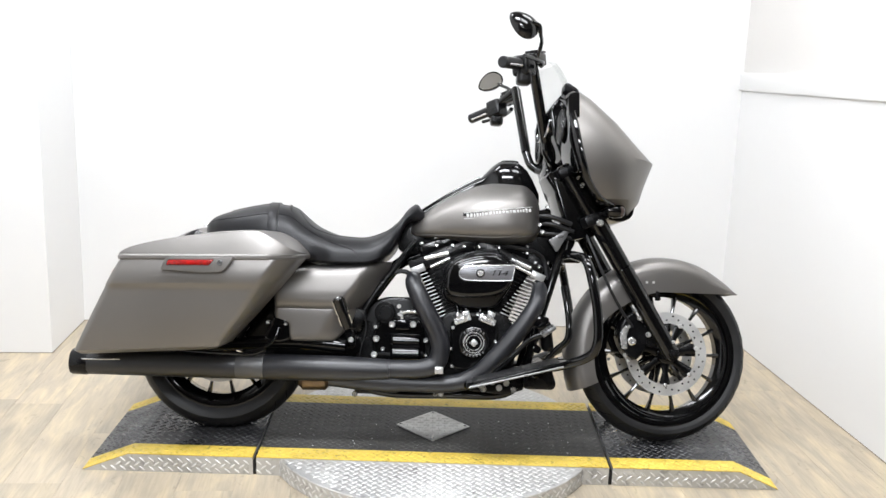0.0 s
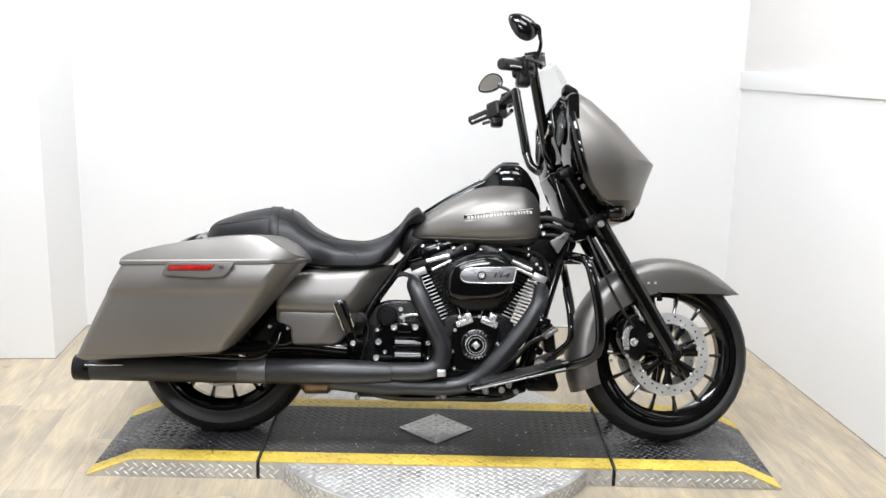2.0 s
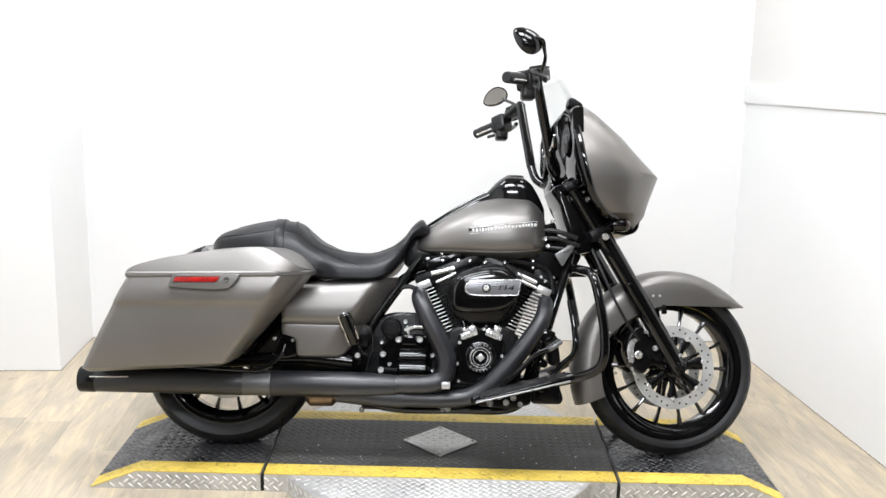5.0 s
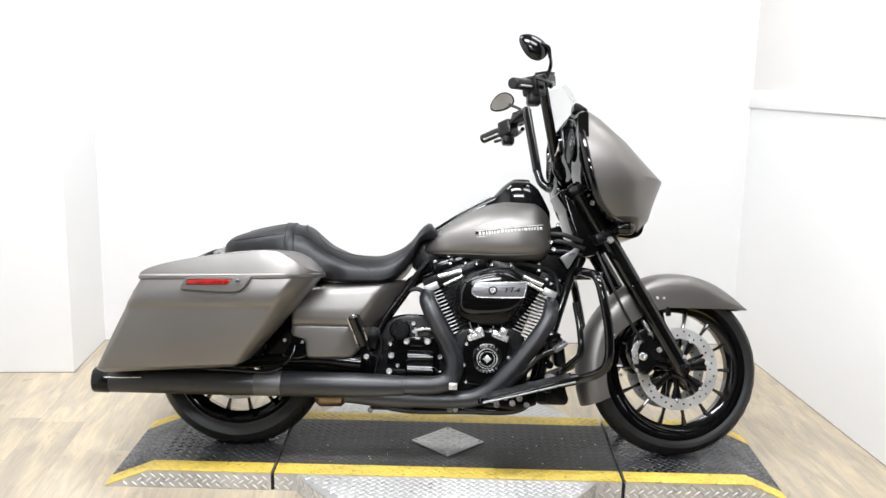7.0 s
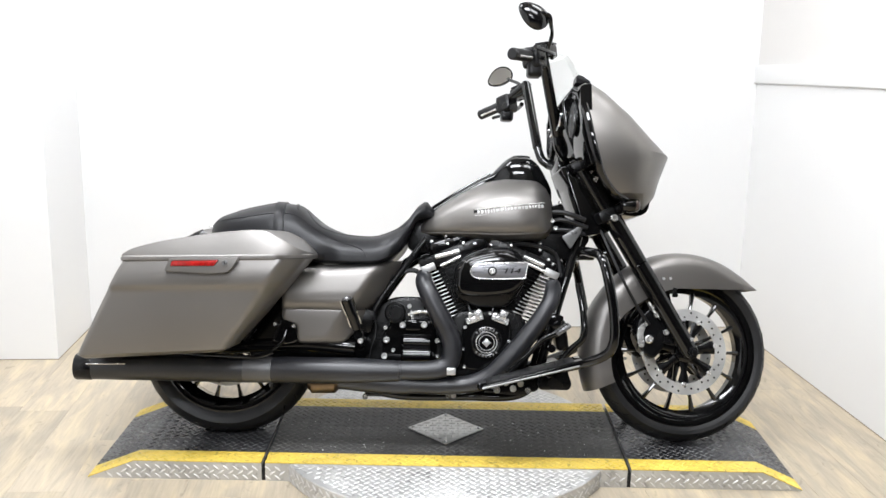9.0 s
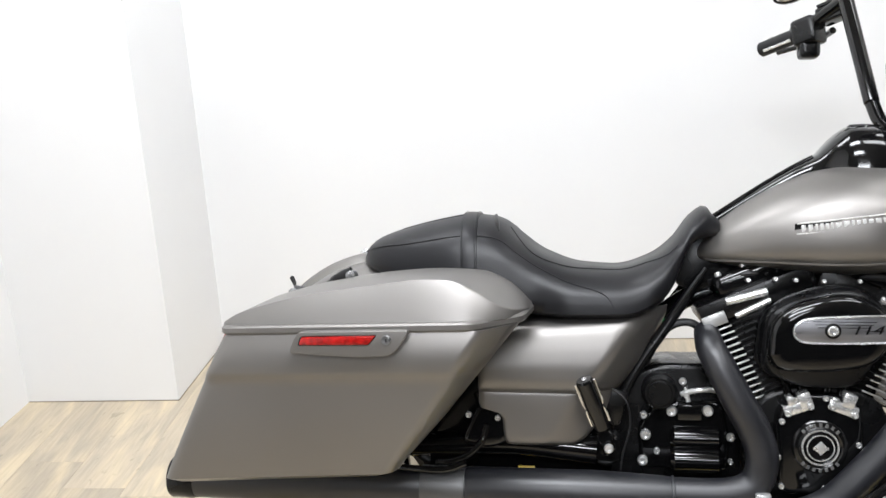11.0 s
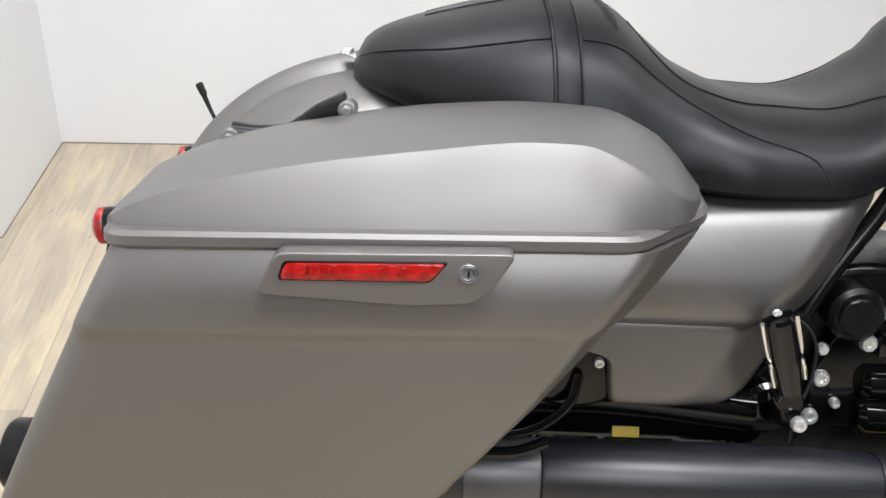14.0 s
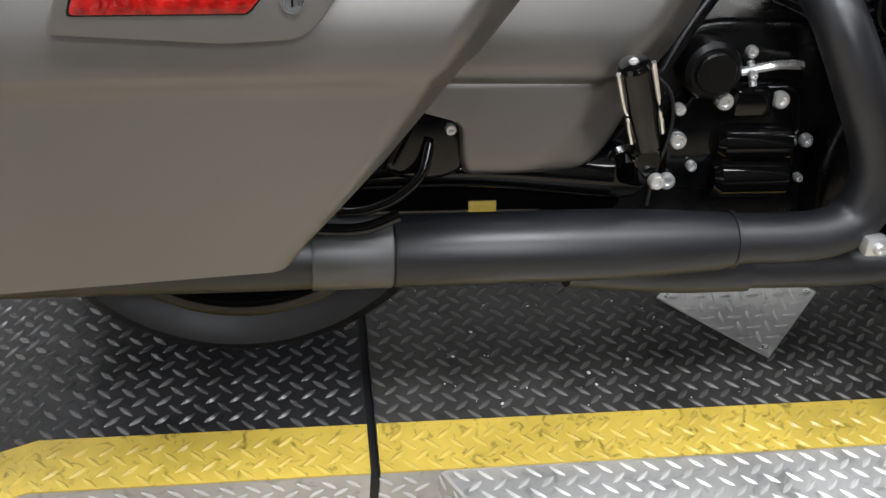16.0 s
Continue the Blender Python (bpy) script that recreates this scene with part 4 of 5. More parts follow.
for zoff in (-0.0105, 0.0105):
    bars.append(tube([V(0.872 + 0.02 * i, tank_at(0.872 + 0.02 * i, 14 + 0.57 * i, 0.002).y, 0.7985 + zoff + 0.0024 * i) for i in range(13)], 0.0018, 6, 2))
part("badge_rim", merged(*bars), BADGE, b)

# side covers
SIDE_L = curve_of([(0.36, 0.287), (0.364, 0.28), (0.386, 0.275), (0.421, 0.272), (0.434, 0.255), (0.44, 0.226), (0.445, 0.222), (0.63, 0.225)])
SIDE_R = curve_of([(0.36, 0.412), (0.364, 0.428), (0.378, 0.449), (0.429, 0.487), (0.488, 0.525), (0.547, 0.573), (0.622, 0.62), (0.63, 0.622)])
SIDE_Y = curve_of([(0.36, -0.216), (0.364, -0.224), (0.38, -0.2285), (0.45, -0.2295), (0.472, -0.2285), (0.4755, -0.2275), (0.479, -0.2335), (0.49, -0.242), (0.505, -0.2465), (0.53, -0.2465), (0.56, -0.242), (0.59, -0.234), (0.608, -0.226), (0.62, -0.216), (0.63, -0.198)])
rings = []
for z in [0.36, 0.3615, 0.364, 0.37, 0.38] + [0.39 + 0.01 * i for i in range(8)] + [0.468, 0.472, 0.475, 0.478, 0.482, 0.488] + [0.495 + 0.01 * i for i in range(12)] + [0.615, 0.62, 0.625, 0.628, 0.63]:
    x0, x1, yf = SIDE_L(z), SIDE_R(z), SIDE_Y(z)
    lift = lambda x: 0.07 * (x - 0.42) * max(0.0, (z - 0.48) / 0.15)
    ring = []
    for k in range(25):
        u = k / 24
        x = x0 + (x1 - x0) * (u + 0.12 * math.sin(2 * math.pi * u) * -0.5)
        e0, e1 = max(0.0, 1 - (x - x0) / 0.008), max(0.0, 1 - (x1 - x) / 0.014)
        lead, up = max(0.0, 1 - (x1 - x) / 0.085), min(1.0, max(0.0, (z - 0.36) / 0.22))
        ring.append(V(x, yf + 0.033 + 0.008 * e0 ** 2 + 0.008 * e1 ** 2 + (0.012 + 0.095 * up) * lead ** 1.25, z - 0.018 + lift(x)))
    ring += [V(x1, -0.06, z - 0.018 + lift(x1)), V(x0, -0.06, z - 0.018 + lift(x0))]
    rings.append(ring)
for s, flip in ((-1, still), (1, mirrored)):
    part("side_cover", flip(loft(rings)), PAINT, bike, "satin grey side cover", 50)

# frame
part("frame", merged(tube([(1.27, 0.0, 0.72), (1.0, 0, 0.68), (0.75, 0, 0.66), (0.62, 0, 0.60), (0.5, 0, 0.45)], 0.022, 12)), GLOSS, bike, "gloss black tube frame")
for s in (-1, 1):
    y = s * 0.1
    part("frame_rail", tube([(1.262, s * 0.03, 0.78), (1.235, s * 0.06, 0.69), (1.165, y, 0.47), (1.125, y, 0.32), (1.09, y, 0.215), (1.02, y, 0.165), (0.85, y, 0.16), (0.62, y, 0.16), (0.5, y, 0.2), (0.47, y, 0.3)], 0.0165, 12), GLOSS, bike, "gloss black frame tube")
    part("seat_rail", tube([(0.7, s * 0.05, 0.70), (0.62, s * 0.1, 0.59), (0.55, s * 0.12, 0.49), (0.5, s * 0.13, 0.39), (0.44, s * 0.13, 0.31)], 0.012, 10), SATIN, bike, "gloss black frame tube")
    part("swingarm", tube([(0.47, s * 0.15, 0.325), (0.3, s * 0.145, 0.335), (0.14, s * 0.135, 0.325), (-0.03, s * 0.13, 0.318)], [0.03, 0.026, 0.024, 0.028], 12), GLOSS, bike, "gloss black swingarm")
    part("shock_absorber", merged(rod((0.08, s * 0.15, 0.35), (0.2, s * 0.15, 0.55), 0.026, seg=20), rod((0.2, s * 0.15, 0.55), (0.23, s * 0.15, 0.60), 0.018)), SATIN, bike)
part("fender_strut", tube([(0.46, -0.13, 0.34), (0.34, -0.15, 0.33), (0.25, -0.16, 0.38), (0.22, -0.16, 0.45)], 0.014, 10), GLOSS, bike, "black rear frame strut")
part("lower_cover", slab(rounded([(0.22, 0.43), (0.262, 0.425), (0.28, 0.39), (0.285, 0.345), (0.24, 0.33), (0.18, 0.34)], 0.03, 6), -0.185, -0.13, 0.012, 4), GLOSS, bike, "black lower strut cover")
for bx, bz in ((0.2, 0.405), (0.262, 0.4)):
    part("strut_bolt", bolt((bx, -0.184, bz), (0, -1, 0), 0.007, 0.008), STEEL, bike)
part("inner_guard", slab(rounded([(0.1, 0.26), (0.12, 0.44), (0.3, 0.5), (0.52, 0.5), (0.5, 0.26)], 0.02), -0.125, 0.125, 0.006), GLOSS, bike, "black inner frame cover")
for s in (-1, 1):
    bar = tube([(1.255, s * 0.05, 0.672), (1.265, s * 0.2, 0.67), (1.285, s * 0.31, 0.655), (1.305, s * 0.335, 0.58), (1.325, s * 0.335, 0.47), (1.325, s * 0.33, 0.375), (1.29, s * 0.3, 0.325), (1.18, s * 0.22, 0.28), (1.07, s * 0.11, 0.25)], 0.0165, 14)
    part("engine_guard", bar, GLOSS, bike, "gloss black engine guard bar")
part("front_hoop", tube([(1.235, -0.13, 0.56), (1.25, -0.16, 0.46), (1.25, -0.17, 0.38), (1.21, -0.16, 0.335), (1.16, -0.14, 0.27)], 0.012, 10), GLOSS, bike, "black inner guard bar")
for s in (-1, 1):
    part("fork_lock_bar", tube([(1.25, s * 0.12, 0.662), (1.33, s * 0.14, 0.665)], 0.012, 10), GLOSS, bike)
part("regulator", box((0.045, 0.12, 0.11), pose(1.185, -0.03, 0.375, 0, -8), 0.02, 4), WRINKLE, bike, "black finned regulator")
part("chin_cover", slab(rounded([(1.10, 0.195), (1.10, 0.26), (1.19, 0.29), (1.215, 0.215), (1.205, 0.195)], 0.015), -0.17, 0.17, 0.01), SATIN, bike)
part("side_stand", tube([(1.3, 0.09, 0.24), (1.45, 0.18, 0.1), (1.55, 0.29, -0.07)], 0.012, 10), GLOSS, bike, "black side stand, down")

part("under_seat_cover", slab(rounded([(0.635, 0.67), (0.655, 0.765), (0.70, 0.785), (0.775, 0.72), (0.75, 0.675), (0.69, 0.65)], 0.02), -0.06, 0.06, 0.01), SATIN, bike, "black frame cover under the seat nose")

# engine
engine = part("engine", merged(slab(rounded([(0.78, 0.21), (0.77, 0.33), (0.80, 0.44), (0.86, 0.47), (0.98, 0.47), (1.05, 0.44), (1.08, 0.36), (1.06, 0.24), (1.0, 0.19), (0.85, 0.18)], 0.03), -0.13, 0.13, 0.012, 3)),
              WRINKLE, bike, "black air-cooled V-twin engine")
part("cam_cover", slab(rounded([(0.835, 0.255), (0.835, 0.42), (0.87, 0.462), (0.965, 0.462), (1.005, 0.42), (1.005, 0.31), (0.96, 0.25)], 0.035, 5), -0.172, -0.12, 0.012, 3), GLOSS, engine, "gloss black cam cover")
for bx, bz in ((0.845, 0.405), (0.87, 0.45), (0.93, 0.455), (0.985, 0.42), (0.995, 0.36), (0.985, 0.30), (0.93, 0.268), (0.845, 0.27), (0.838, 0.33), (1.01, 0.25), (0.80, 0.36), (0.802, 0.29)):
    part("cover_bolt", bolt((bx, -0.17, bz), (0, -1, 0), 0.0062, 0.008), STEEL, engine)
tc = V(0.919, -0.172, 0.355)
m = turn_to(tc, tc + V(0, -1, 0))[0]
timer = part("timer_cover", lathe([(0.055, 0), (0.055, 0.004), (0.05, 0.008), (0.044, 0.009), (0.04, 0.006), (0.032, 0.006), (0.028, 0.012), (0, 0.0125)], m, 48), GLOSS, engine, "round black timer cover with bright rings")
part("ring", lathe([(0.037, 0.006), (0.037, 0.0105), (0.0335, 0.0105), (0.0335, 0.006)], m, 48, True), STEEL, timer)
part("ring", lathe([(0.0275, 0.0115), (0.0275, 0.0135), (0.025, 0.0135), (0.025, 0.0115)], m, 48, True), STEEL, timer)
part("emblem", merged(box((0.021, 0.021, 0.002), Matrix.Translation(tc + V(0, -0.0135, 0)) @ pose(0, 0, 0, 90, 0, 0) @ pose(0, 0, 0, 0, 0, 45), 0.0005), box((0.03, 0.0015, 0.006), Matrix.Translation(tc + V(0, -0.0148, 0)), 0)), STEEL, timer, "bright diamond emblem, plain")
for i in list(range(-3, 4)) + list(range(9, 16)):
    a = radians(90 - i * 15)
    part("ring_mark", box((0.006, 0.0015, 0.0075), Matrix.Translation(tc + 0.047 * V(math.cos(a), 0, math.sin(a)) + V(0, -0.0095, 0)) @ Matrix.Rotation(a - math.pi / 2, 4, "Y").inverted(), 0.0005), GUSSET, timer)

BASE_C = V(0.915, 0, 0.38)
for tilt, side in ((-22.5, "rear"), (22.5, "front")):
    d = V(math.sin(radians(tilt)), 0, math.cos(radians(tilt)))
    m = Matrix.Translation(BASE_C) @ Matrix.Rotation(radians(tilt), 4, "Y")
    cyl = part("cylinder", lathe([(0.062, 0.03), (0.062, 0.275)], m, 40), WRINKLE, engine, "black cylinder with bright-edged cooling fins")
    reach = 0.1155 if tilt < 0 else 0.142
    for i in range(13):
        h = 0.098 + i * 0.0135
        f = slab(rounded([(-0.1155, -0.1175), (reach, -0.1175), (reach, 0.1175), (-0.1155, 0.1175)], 0.045, 5), h - 0.002, h + 0.002, 0.0005, 1)
        f.transform(Matrix.Rotation(radians(90), 4, "X"))
        f.transform(m)
        fin = part("fin", f, WRINKLE, cyl)
        # bright strip only where the machined edge catches light; the rest stays black
        u = -0.08 - 0.012 * i / 12 if tilt < 0 else 0.078 + 0.038 * i / 12
        edge = box((0.044, 0.006, 0.0036), pose(u, -0.1175, h), 0.0015)
        edge.transform(m)
        part("fin_edge", edge, MACHINED, fin, "machined fin edge, drawn only along its lit stretch")
    dark = slab(rounded([(-0.112, -0.115), (0.112, -0.115), (0.112, 0.115), (-0.112, 0.115)], 0.045, 5), 0.05, 0.27, 0.002, 1)
    dark.transform(Matrix.Rotation(radians(90), 4, "X"))
    dark.transform(m @ Matrix.Diagonal((0.9, 0.93, 1, 1)))
    part("cylinder_jacket", dark, WRINKLE, cyl)
    part("head", (lambda b: (b.transform(m), b)[1])(box((0.25, 0.24, 0.05), pose(0.0 if tilt < 0 else 0.014, 0, 0.297), 0.012)), WRINKLE, cyl, "black cylinder head")
    part("head_plate", (lambda b: (b.transform(m), b)[1])(box((0.05, 0.01, 0.026), pose(-0.099 if tilt < 0 else 0.13, -0.121, 0.283), 0.002)), MACHINED, cyl, "bare machined head edge")
    rocker = part("rocker_cover", (lambda b: (b.transform(m), b)[1])(box((0.15, 0.21, 0.05), pose(0, 0, 0.338), 0.02, 3)), GLOSS, cyl, "gloss black rocker cover")
    for bx in (-0.055, 0.0, 0.055):
        p = m @ V(bx, -0.09, 0.362)
        part("rocker_bolt", bolt(p, m.to_3x3() @ V(0, 0, 1), 0.007, 0.008), STEEL, rocker)
    s = 1 if tilt < 0 else -1
    for a, b, r in ((((0.738, 0.642), (0.822, 0.666), 0.0085), ((0.758, 0.612), (0.829, 0.648), 0.007)) if tilt < 0 else (((1.045, 0.65), (1.117, 0.62), 0.0085), ((1.058, 0.626), (1.136, 0.592), 0.007))):
        part("rocker_trim", rod((a[0], -0.118, a[1]), (b[0], -0.12, b[1]), r, seg=20), STEEL, cyl, "polished rocker edge")
    for k in (-1, 1):
        p0 = V(0.915 + (-0.035 if tilt < 0 else 0.035) + k * 0.014, -0.135, 0.445)
        p1 = m @ V((0.02 if tilt < 0 else -0.02) + k * 0.02, -0.115, 0.25)
        part("pushrod_tube", rod(p0, p1, 0.0085, seg=14), GLOSS, cyl)
    lx = 0.878 if tilt < 0 else 0.964
    lb = part("lifter_block", merged(box((0.062, 0.03, 0.024), pose(lx, -0.158, 0.434, 0, tilt * 0.9), 0.005), box((0.026, 0.032, 0.03), pose(lx + 0.012, -0.158, 0.45, 0, tilt * 0.9), 0.004), box((0.014, 0.03, 0.02), pose(lx - 0.016, -0.158, 0.447, 0, tilt * 0.9), 0.003)), STEEL, engine, "bright lifter block")
    for k in (-0.022, 0.022):
        part("lifter_bolt", bolt((lx + k, -0.174, 0.43 + k * math.sin(radians(-tilt)) * 0.9), (0, -1, 0), 0.0065, 0.008), STEEL, lb)

ac_shape = [(0.802, 0.545), (0.812, 0.615), (0.85, 0.648), (0.9, 0.668), (0.95, 0.679), (1.0, 0.674), (1.036, 0.648), (1.056, 0.61), (1.044, 0.555), (1.012, 0.505), (0.98, 0.478), (0.9, 0.474), (0.83, 0.492), (0.806, 0.515)]
face = [(0.81, 0.545), (0.818, 0.605), (0.855, 0.643), (0.915, 0.664), (0.975, 0.668), (1.025, 0.648), (1.05, 0.608), (1.04, 0.562), (1.012, 0.53), (0.96, 0.516), (0.88, 0.511), (0.828, 0.518)]


def dome(outline, steps):
    """A rounded cover: a smooth closed outline in x and z, drawn in towards its middle as it comes forward."""
    line = smooth_line([(x, 0, z) for x, z in outline + outline[:1]], 8)[:-1]
    mid = sum(line, V(0, 0, 0)) / len(line)
    return loft([[V(mid.x + (p.x - mid.x) * k, y, mid.z + (p.z - mid.z) * k) for p in line] for k, y in steps])


ac = part("air_cleaner", dome(ac_shape, ((1.0, -0.12), (1.0, -0.15), (0.99, -0.162), (0.965, -0.172), (0.9, -0.178))), SATIN, engine, "black air cleaner with a gloss cover", 60)
part("cover", dome(face, ((1.0, -0.16), (1.0, -0.178), (0.993, -0.188), (0.975, -0.196), (0.94, -0.202), (0.88, -0.2055), (0.75, -0.2075), (0.4, -0.208))), GLOSS, ac, "gloss black cover", 60)
part("backing_plate", slab(rounded([((x - 0.93) * 1.05 + 0.93, (z - 0.575) * 1.05 + 0.575) for x, z in ac_shape], 0.03, 5), -0.124, -0.1, 0.004), WRINKLE, ac)
strip = rounded([(0.859, 0.597), (0.862, 0.61), (0.877, 0.621), (0.9, 0.625), (0.96, 0.628), (1.054, 0.632), (1.044, 0.577), (0.95, 0.574), (0.9, 0.574), (0.877, 0.576), (0.862, 0.585)], 0.006, 3)
part("insert", slab(strip, -0.2085, -0.2, 0.001), INSERT, ac, "brushed metal insert strip")
for groove in range(3):
    part("insert_groove", box((0.12 - 0.01 * groove, 0.0008, 0.0012), pose(0.955, -0.2088, 0.618 - 0.006 * groove), 0), SATIN, ac)
edge = [V(x, -0.209, z) for x, z in strip]
part("insert_rim", tube(edge + [edge[0]], 0.0022, 6, 1), STEEL, ac)
part("centre_bolt", merged(lathe([(0.0155, 0), (0.0155, 0.004), (0.011, 0.0045), (0.0105, 0.002), (0, 0.002)], turn_to((0.933, -0.2085, 0.6), (0.933, -1, 0.6))[0], 28)), WRINKLE, ac)
part("bolt_head", bolt((0.933, -0.2105, 0.6), (0, -1, 0), 0.0105, 0.006), STEEL, ac)
txt = bpy.data.curves.new("number", "FONT")
txt.body, txt.size, txt.extrude, txt.align_x, txt.align_y = "114", 0.030, 0.0006, "CENTER", "CENTER"
txt.shear = 0.25
tob = new("number", txt)
tme = bpy.data.meshes.new_from_object(tob.evaluated_get(bpy.context.evaluated_depsgraph_get()))
bpy.data.objects.remove(tob)
bm = bmesh.new()
bm.from_mesh(tme)
bm.transform(Matrix.Translation((0.997, -0.2092, 0.601)) @ Matrix.Rotation(radians(-1.5), 4, "Y") @ Matrix.Rotation(radians(90), 4, "X") @ Matrix.Diagonal((1.35, 0.8, 1, 1)))
part("number", bm, SATIN, ac, "dark raised figures 114")

# gearbox side
gear = part("gearbox", merged(slab(rounded([(0.50, 0.21), (0.48, 0.33), (0.53, 0.47), (0.6, 0.5), (0.76, 0.5), (0.80, 0.4), (0.8, 0.2)], 0.03), -0.078, 0.12, 0.012, 3)), WRINKLE, bike, "black gearbox with bright bolts")
INWARD = Matrix.Translation((-0.0096, 0.0454, -0.0067)) @ Matrix.Scale(1.0125, 4)


def inward(bm):
    bm.transform(INWARD)
    return bm


cover = part("clutch_cover", inward(slab(rounded([(0.565, 0.28), (0.56, 0.37), (0.6, 0.425), (0.735, 0.425), (0.75, 0.36), (0.75, 0.275)], 0.02, 4), -0.145, -0.11, 0.01, 3)), GLOSS, gear, "gloss black clutch release cover")
for bz, by, br in ((0.303, -0.15, 0.028), (0.348, -0.147, 0.024)):
    part("cover_bulge", inward(rod((0.628, by, bz), (0.734, by, bz), br, seg=32, bevel=0.008)), GLOSS, cover)
part("cover_bulge", inward(box((0.05, 0.02, 0.035), pose(0.667, -0.15, 0.405), 0.005)), GLOSS, cover)
for bx, bz, r in ((0.63, 0.405, 0.0115), (0.705, 0.407, 0.0115), (0.576, 0.353, 0.0115), (0.752, 0.352, 0.009), (0.6, 0.318, 0.007), (0.57, 0.297, 0.011), (0.752, 0.30, 0.006), (0.572, 0.395, 0.008)):
    part("cover_bolt", inward(bolt((bx, -0.147, bz), (0, -1, 0), r, 0.01)), STEEL, cover)
part("starter", inward(merged(rod((0.605, -0.165, 0.447), (0.605, -0.02, 0.447), 0.037, seg=32, bevel=0.006), rod((0.605, -0.172, 0.447), (0.605, -0.16, 0.447), 0.026, seg=32))), WRINKLE, gear, "black round starter motor")
part("starter_bolt", inward(merged(bolt((0.653, -0.15, 0.47), (0, -1, 0), 0.008), bolt((0.66, -0.15, 0.44), (0, -1, 0), 0.006))), STEEL, gear)
part("starter_link", inward(merged(tube([(0.65, -0.14, 0.44), (0.69, -0.15, 0.452), (0.73, -0.14, 0.449)], 0.006, 8), tube([(0.66, -0.14, 0.455), (0.665, -0.15, 0.425)], 0.005, 8))), STEEL, gear, "small bright linkage")
part("oil_pan", slab(rounded([(0.5, 0.15), (0.5, 0.21), (0.85, 0.21), (0.85, 0.15)], 0.015), -0.09, 0.09, 0.008), WRINKLE, bike)
part("pivot_cover", rod((0.49, -0.165, 0.332), (0.49, -0.12, 0.332), 0.036, seg=28, bevel=0.006), GLOSS, bike)
part("heat_shield_box", box((0.06, 0.05, 0.08), pose(0.50, -0.12, 0.42, 0, 15), 0.012), WRINKLE, bike)
part("hose", tube([(0.57, -0.11, 0.505), (0.607, -0.1, 0.568), (0.642, -0.095, 0.592), (0.678, -0.095, 0.589), (0.705, -0.09, 0.55)], 0.0085, 10), RUBBER, bike, "black breather hose")
part("cable", tube([(0.7, -0.085, 0.71), (0.642, -0.1, 0.631), (0.583, -0.11, 0.533), (0.56, -0.12, 0.49)], 0.004, 8), RUBBER, bike, "thin black cable")
part("wire_loom", tube([(0.50, -0.15, 0.462), (0.532, -0.16, 0.435), (0.54, -0.16, 0.385), (0.525, -0.165, 0.325), (0.52, -0.17, 0.29)], 0.0022, 6), RUBBER, bike)
part("warning_label", box((0.036, 0.002, 0.014), pose(0.318, -0.128, 0.272, -20), 0.0005), YELLOW_TAG, bike, "small yellow warning label")
part("fender_hoop", tube([(0.13, -0.2, 0.303), (0.165, -0.205, 0.308), (0.2, -0.205, 0.323), (0.228, -0.2, 0.35), (0.238, -0.19, 0.385)], 0.0065, 10), GLOSS, bike, "gloss black hoop below the fender strut")
part("wire_tag", tube([(0.616, -0.03, 0.59), (0.606, -0.045, 0.568), (0.6, -0.05, 0.553)], 0.005, 6, flat=0.4), GREEN, bike, "green plastic tag")
for line in ([(0.71, -0.06, 0.675), (0.78, -0.1, 0.70), (0.86, -0.08, 0.695)], [(0.98, -0.09, 0.695), (1.08, -0.11, 0.69), (1.16, -0.08, 0.66), (1.18, -0.08, 0.58)]):
    part("engine_top_hose", tube(line, 0.0075, 8), RUBBER, bike)
for bx, bz in ((0.78, 0.69), (0.835, 0.692), (0.875, 0.69), (0.93, 0.688), (1.0, 0.688), (1.10, 0.672), (1.13, 0.64), (1.145, 0.625)):
    part("engine_fitting", bolt((bx, -0.13, bz), (0, -1, 0.2), 0.005, 0.012), STEEL, bike)

# exhaust
part("rear_header", tube([(0.70, -0.1, 0.575), (0.702, -0.16, 0.556), (0.718, -0.19, 0.522), (0.755, -0.2, 0.452), (0.79, -0.2, 0.385), (0.803, -0.2, 0.33), (0.787, -0.2, 0.281), (0.735, -0.205, 0.261), (0.62, -0.2, 0.256)], [0.026, 0.03, 0.032, 0.033, 0.033, 0.033, 0.033, 0.032, 0.032], 20), PIPE, bike, "matte black header pipe with heat shield")
part("front_header", tube([(1.15, -0.08, 0.555), (1.147, -0.14, 0.538), (1.128, -0.185, 0.485), (1.068, -0.195, 0.395), (0.978, -0.195, 0.285), (0.915, -0.19, 0.232), (0.82, -0.185, 0.208), (0.62, -0.18, 0.206)], [0.025, 0.028, 0.03, 0.032, 0.033, 0.032, 0.03, 0.03], 20), PIPE, bike, "matte black header pipe with heat shield")
muf = part("muffler", merged(lathe([(0.0, 0.0), (0.036, 0.0), (0.041, 0.004), (0.0435, 0.02), (0.0435, 0.5), (0.041, 0.66), (0.036, 0.675)], turn_to((-0.462, -0.205, 0.252), (0.3, -0.2, 0.25))[0], 32)), PIPE, bike, "long matte black muffler")
part("muffler_tip", lathe([(0.038, -0.002), (0.0425, -0.001), (0.0455, 0.004), (0.046, 0.05), (0.044, 0.058)], turn_to((-0.465, -0.205, 0.252), (0.3, -0.2, 0.25))[0], 32), SATIN, muf, "black end cap")
part("tip_line", tube([(-0.42, -0.2475, 0.265), (-0.35, -0.2485, 0.266), (-0.29, -0.248, 0.268)], 0.0022, 6), STEEL, muf, "thin bright trim line")
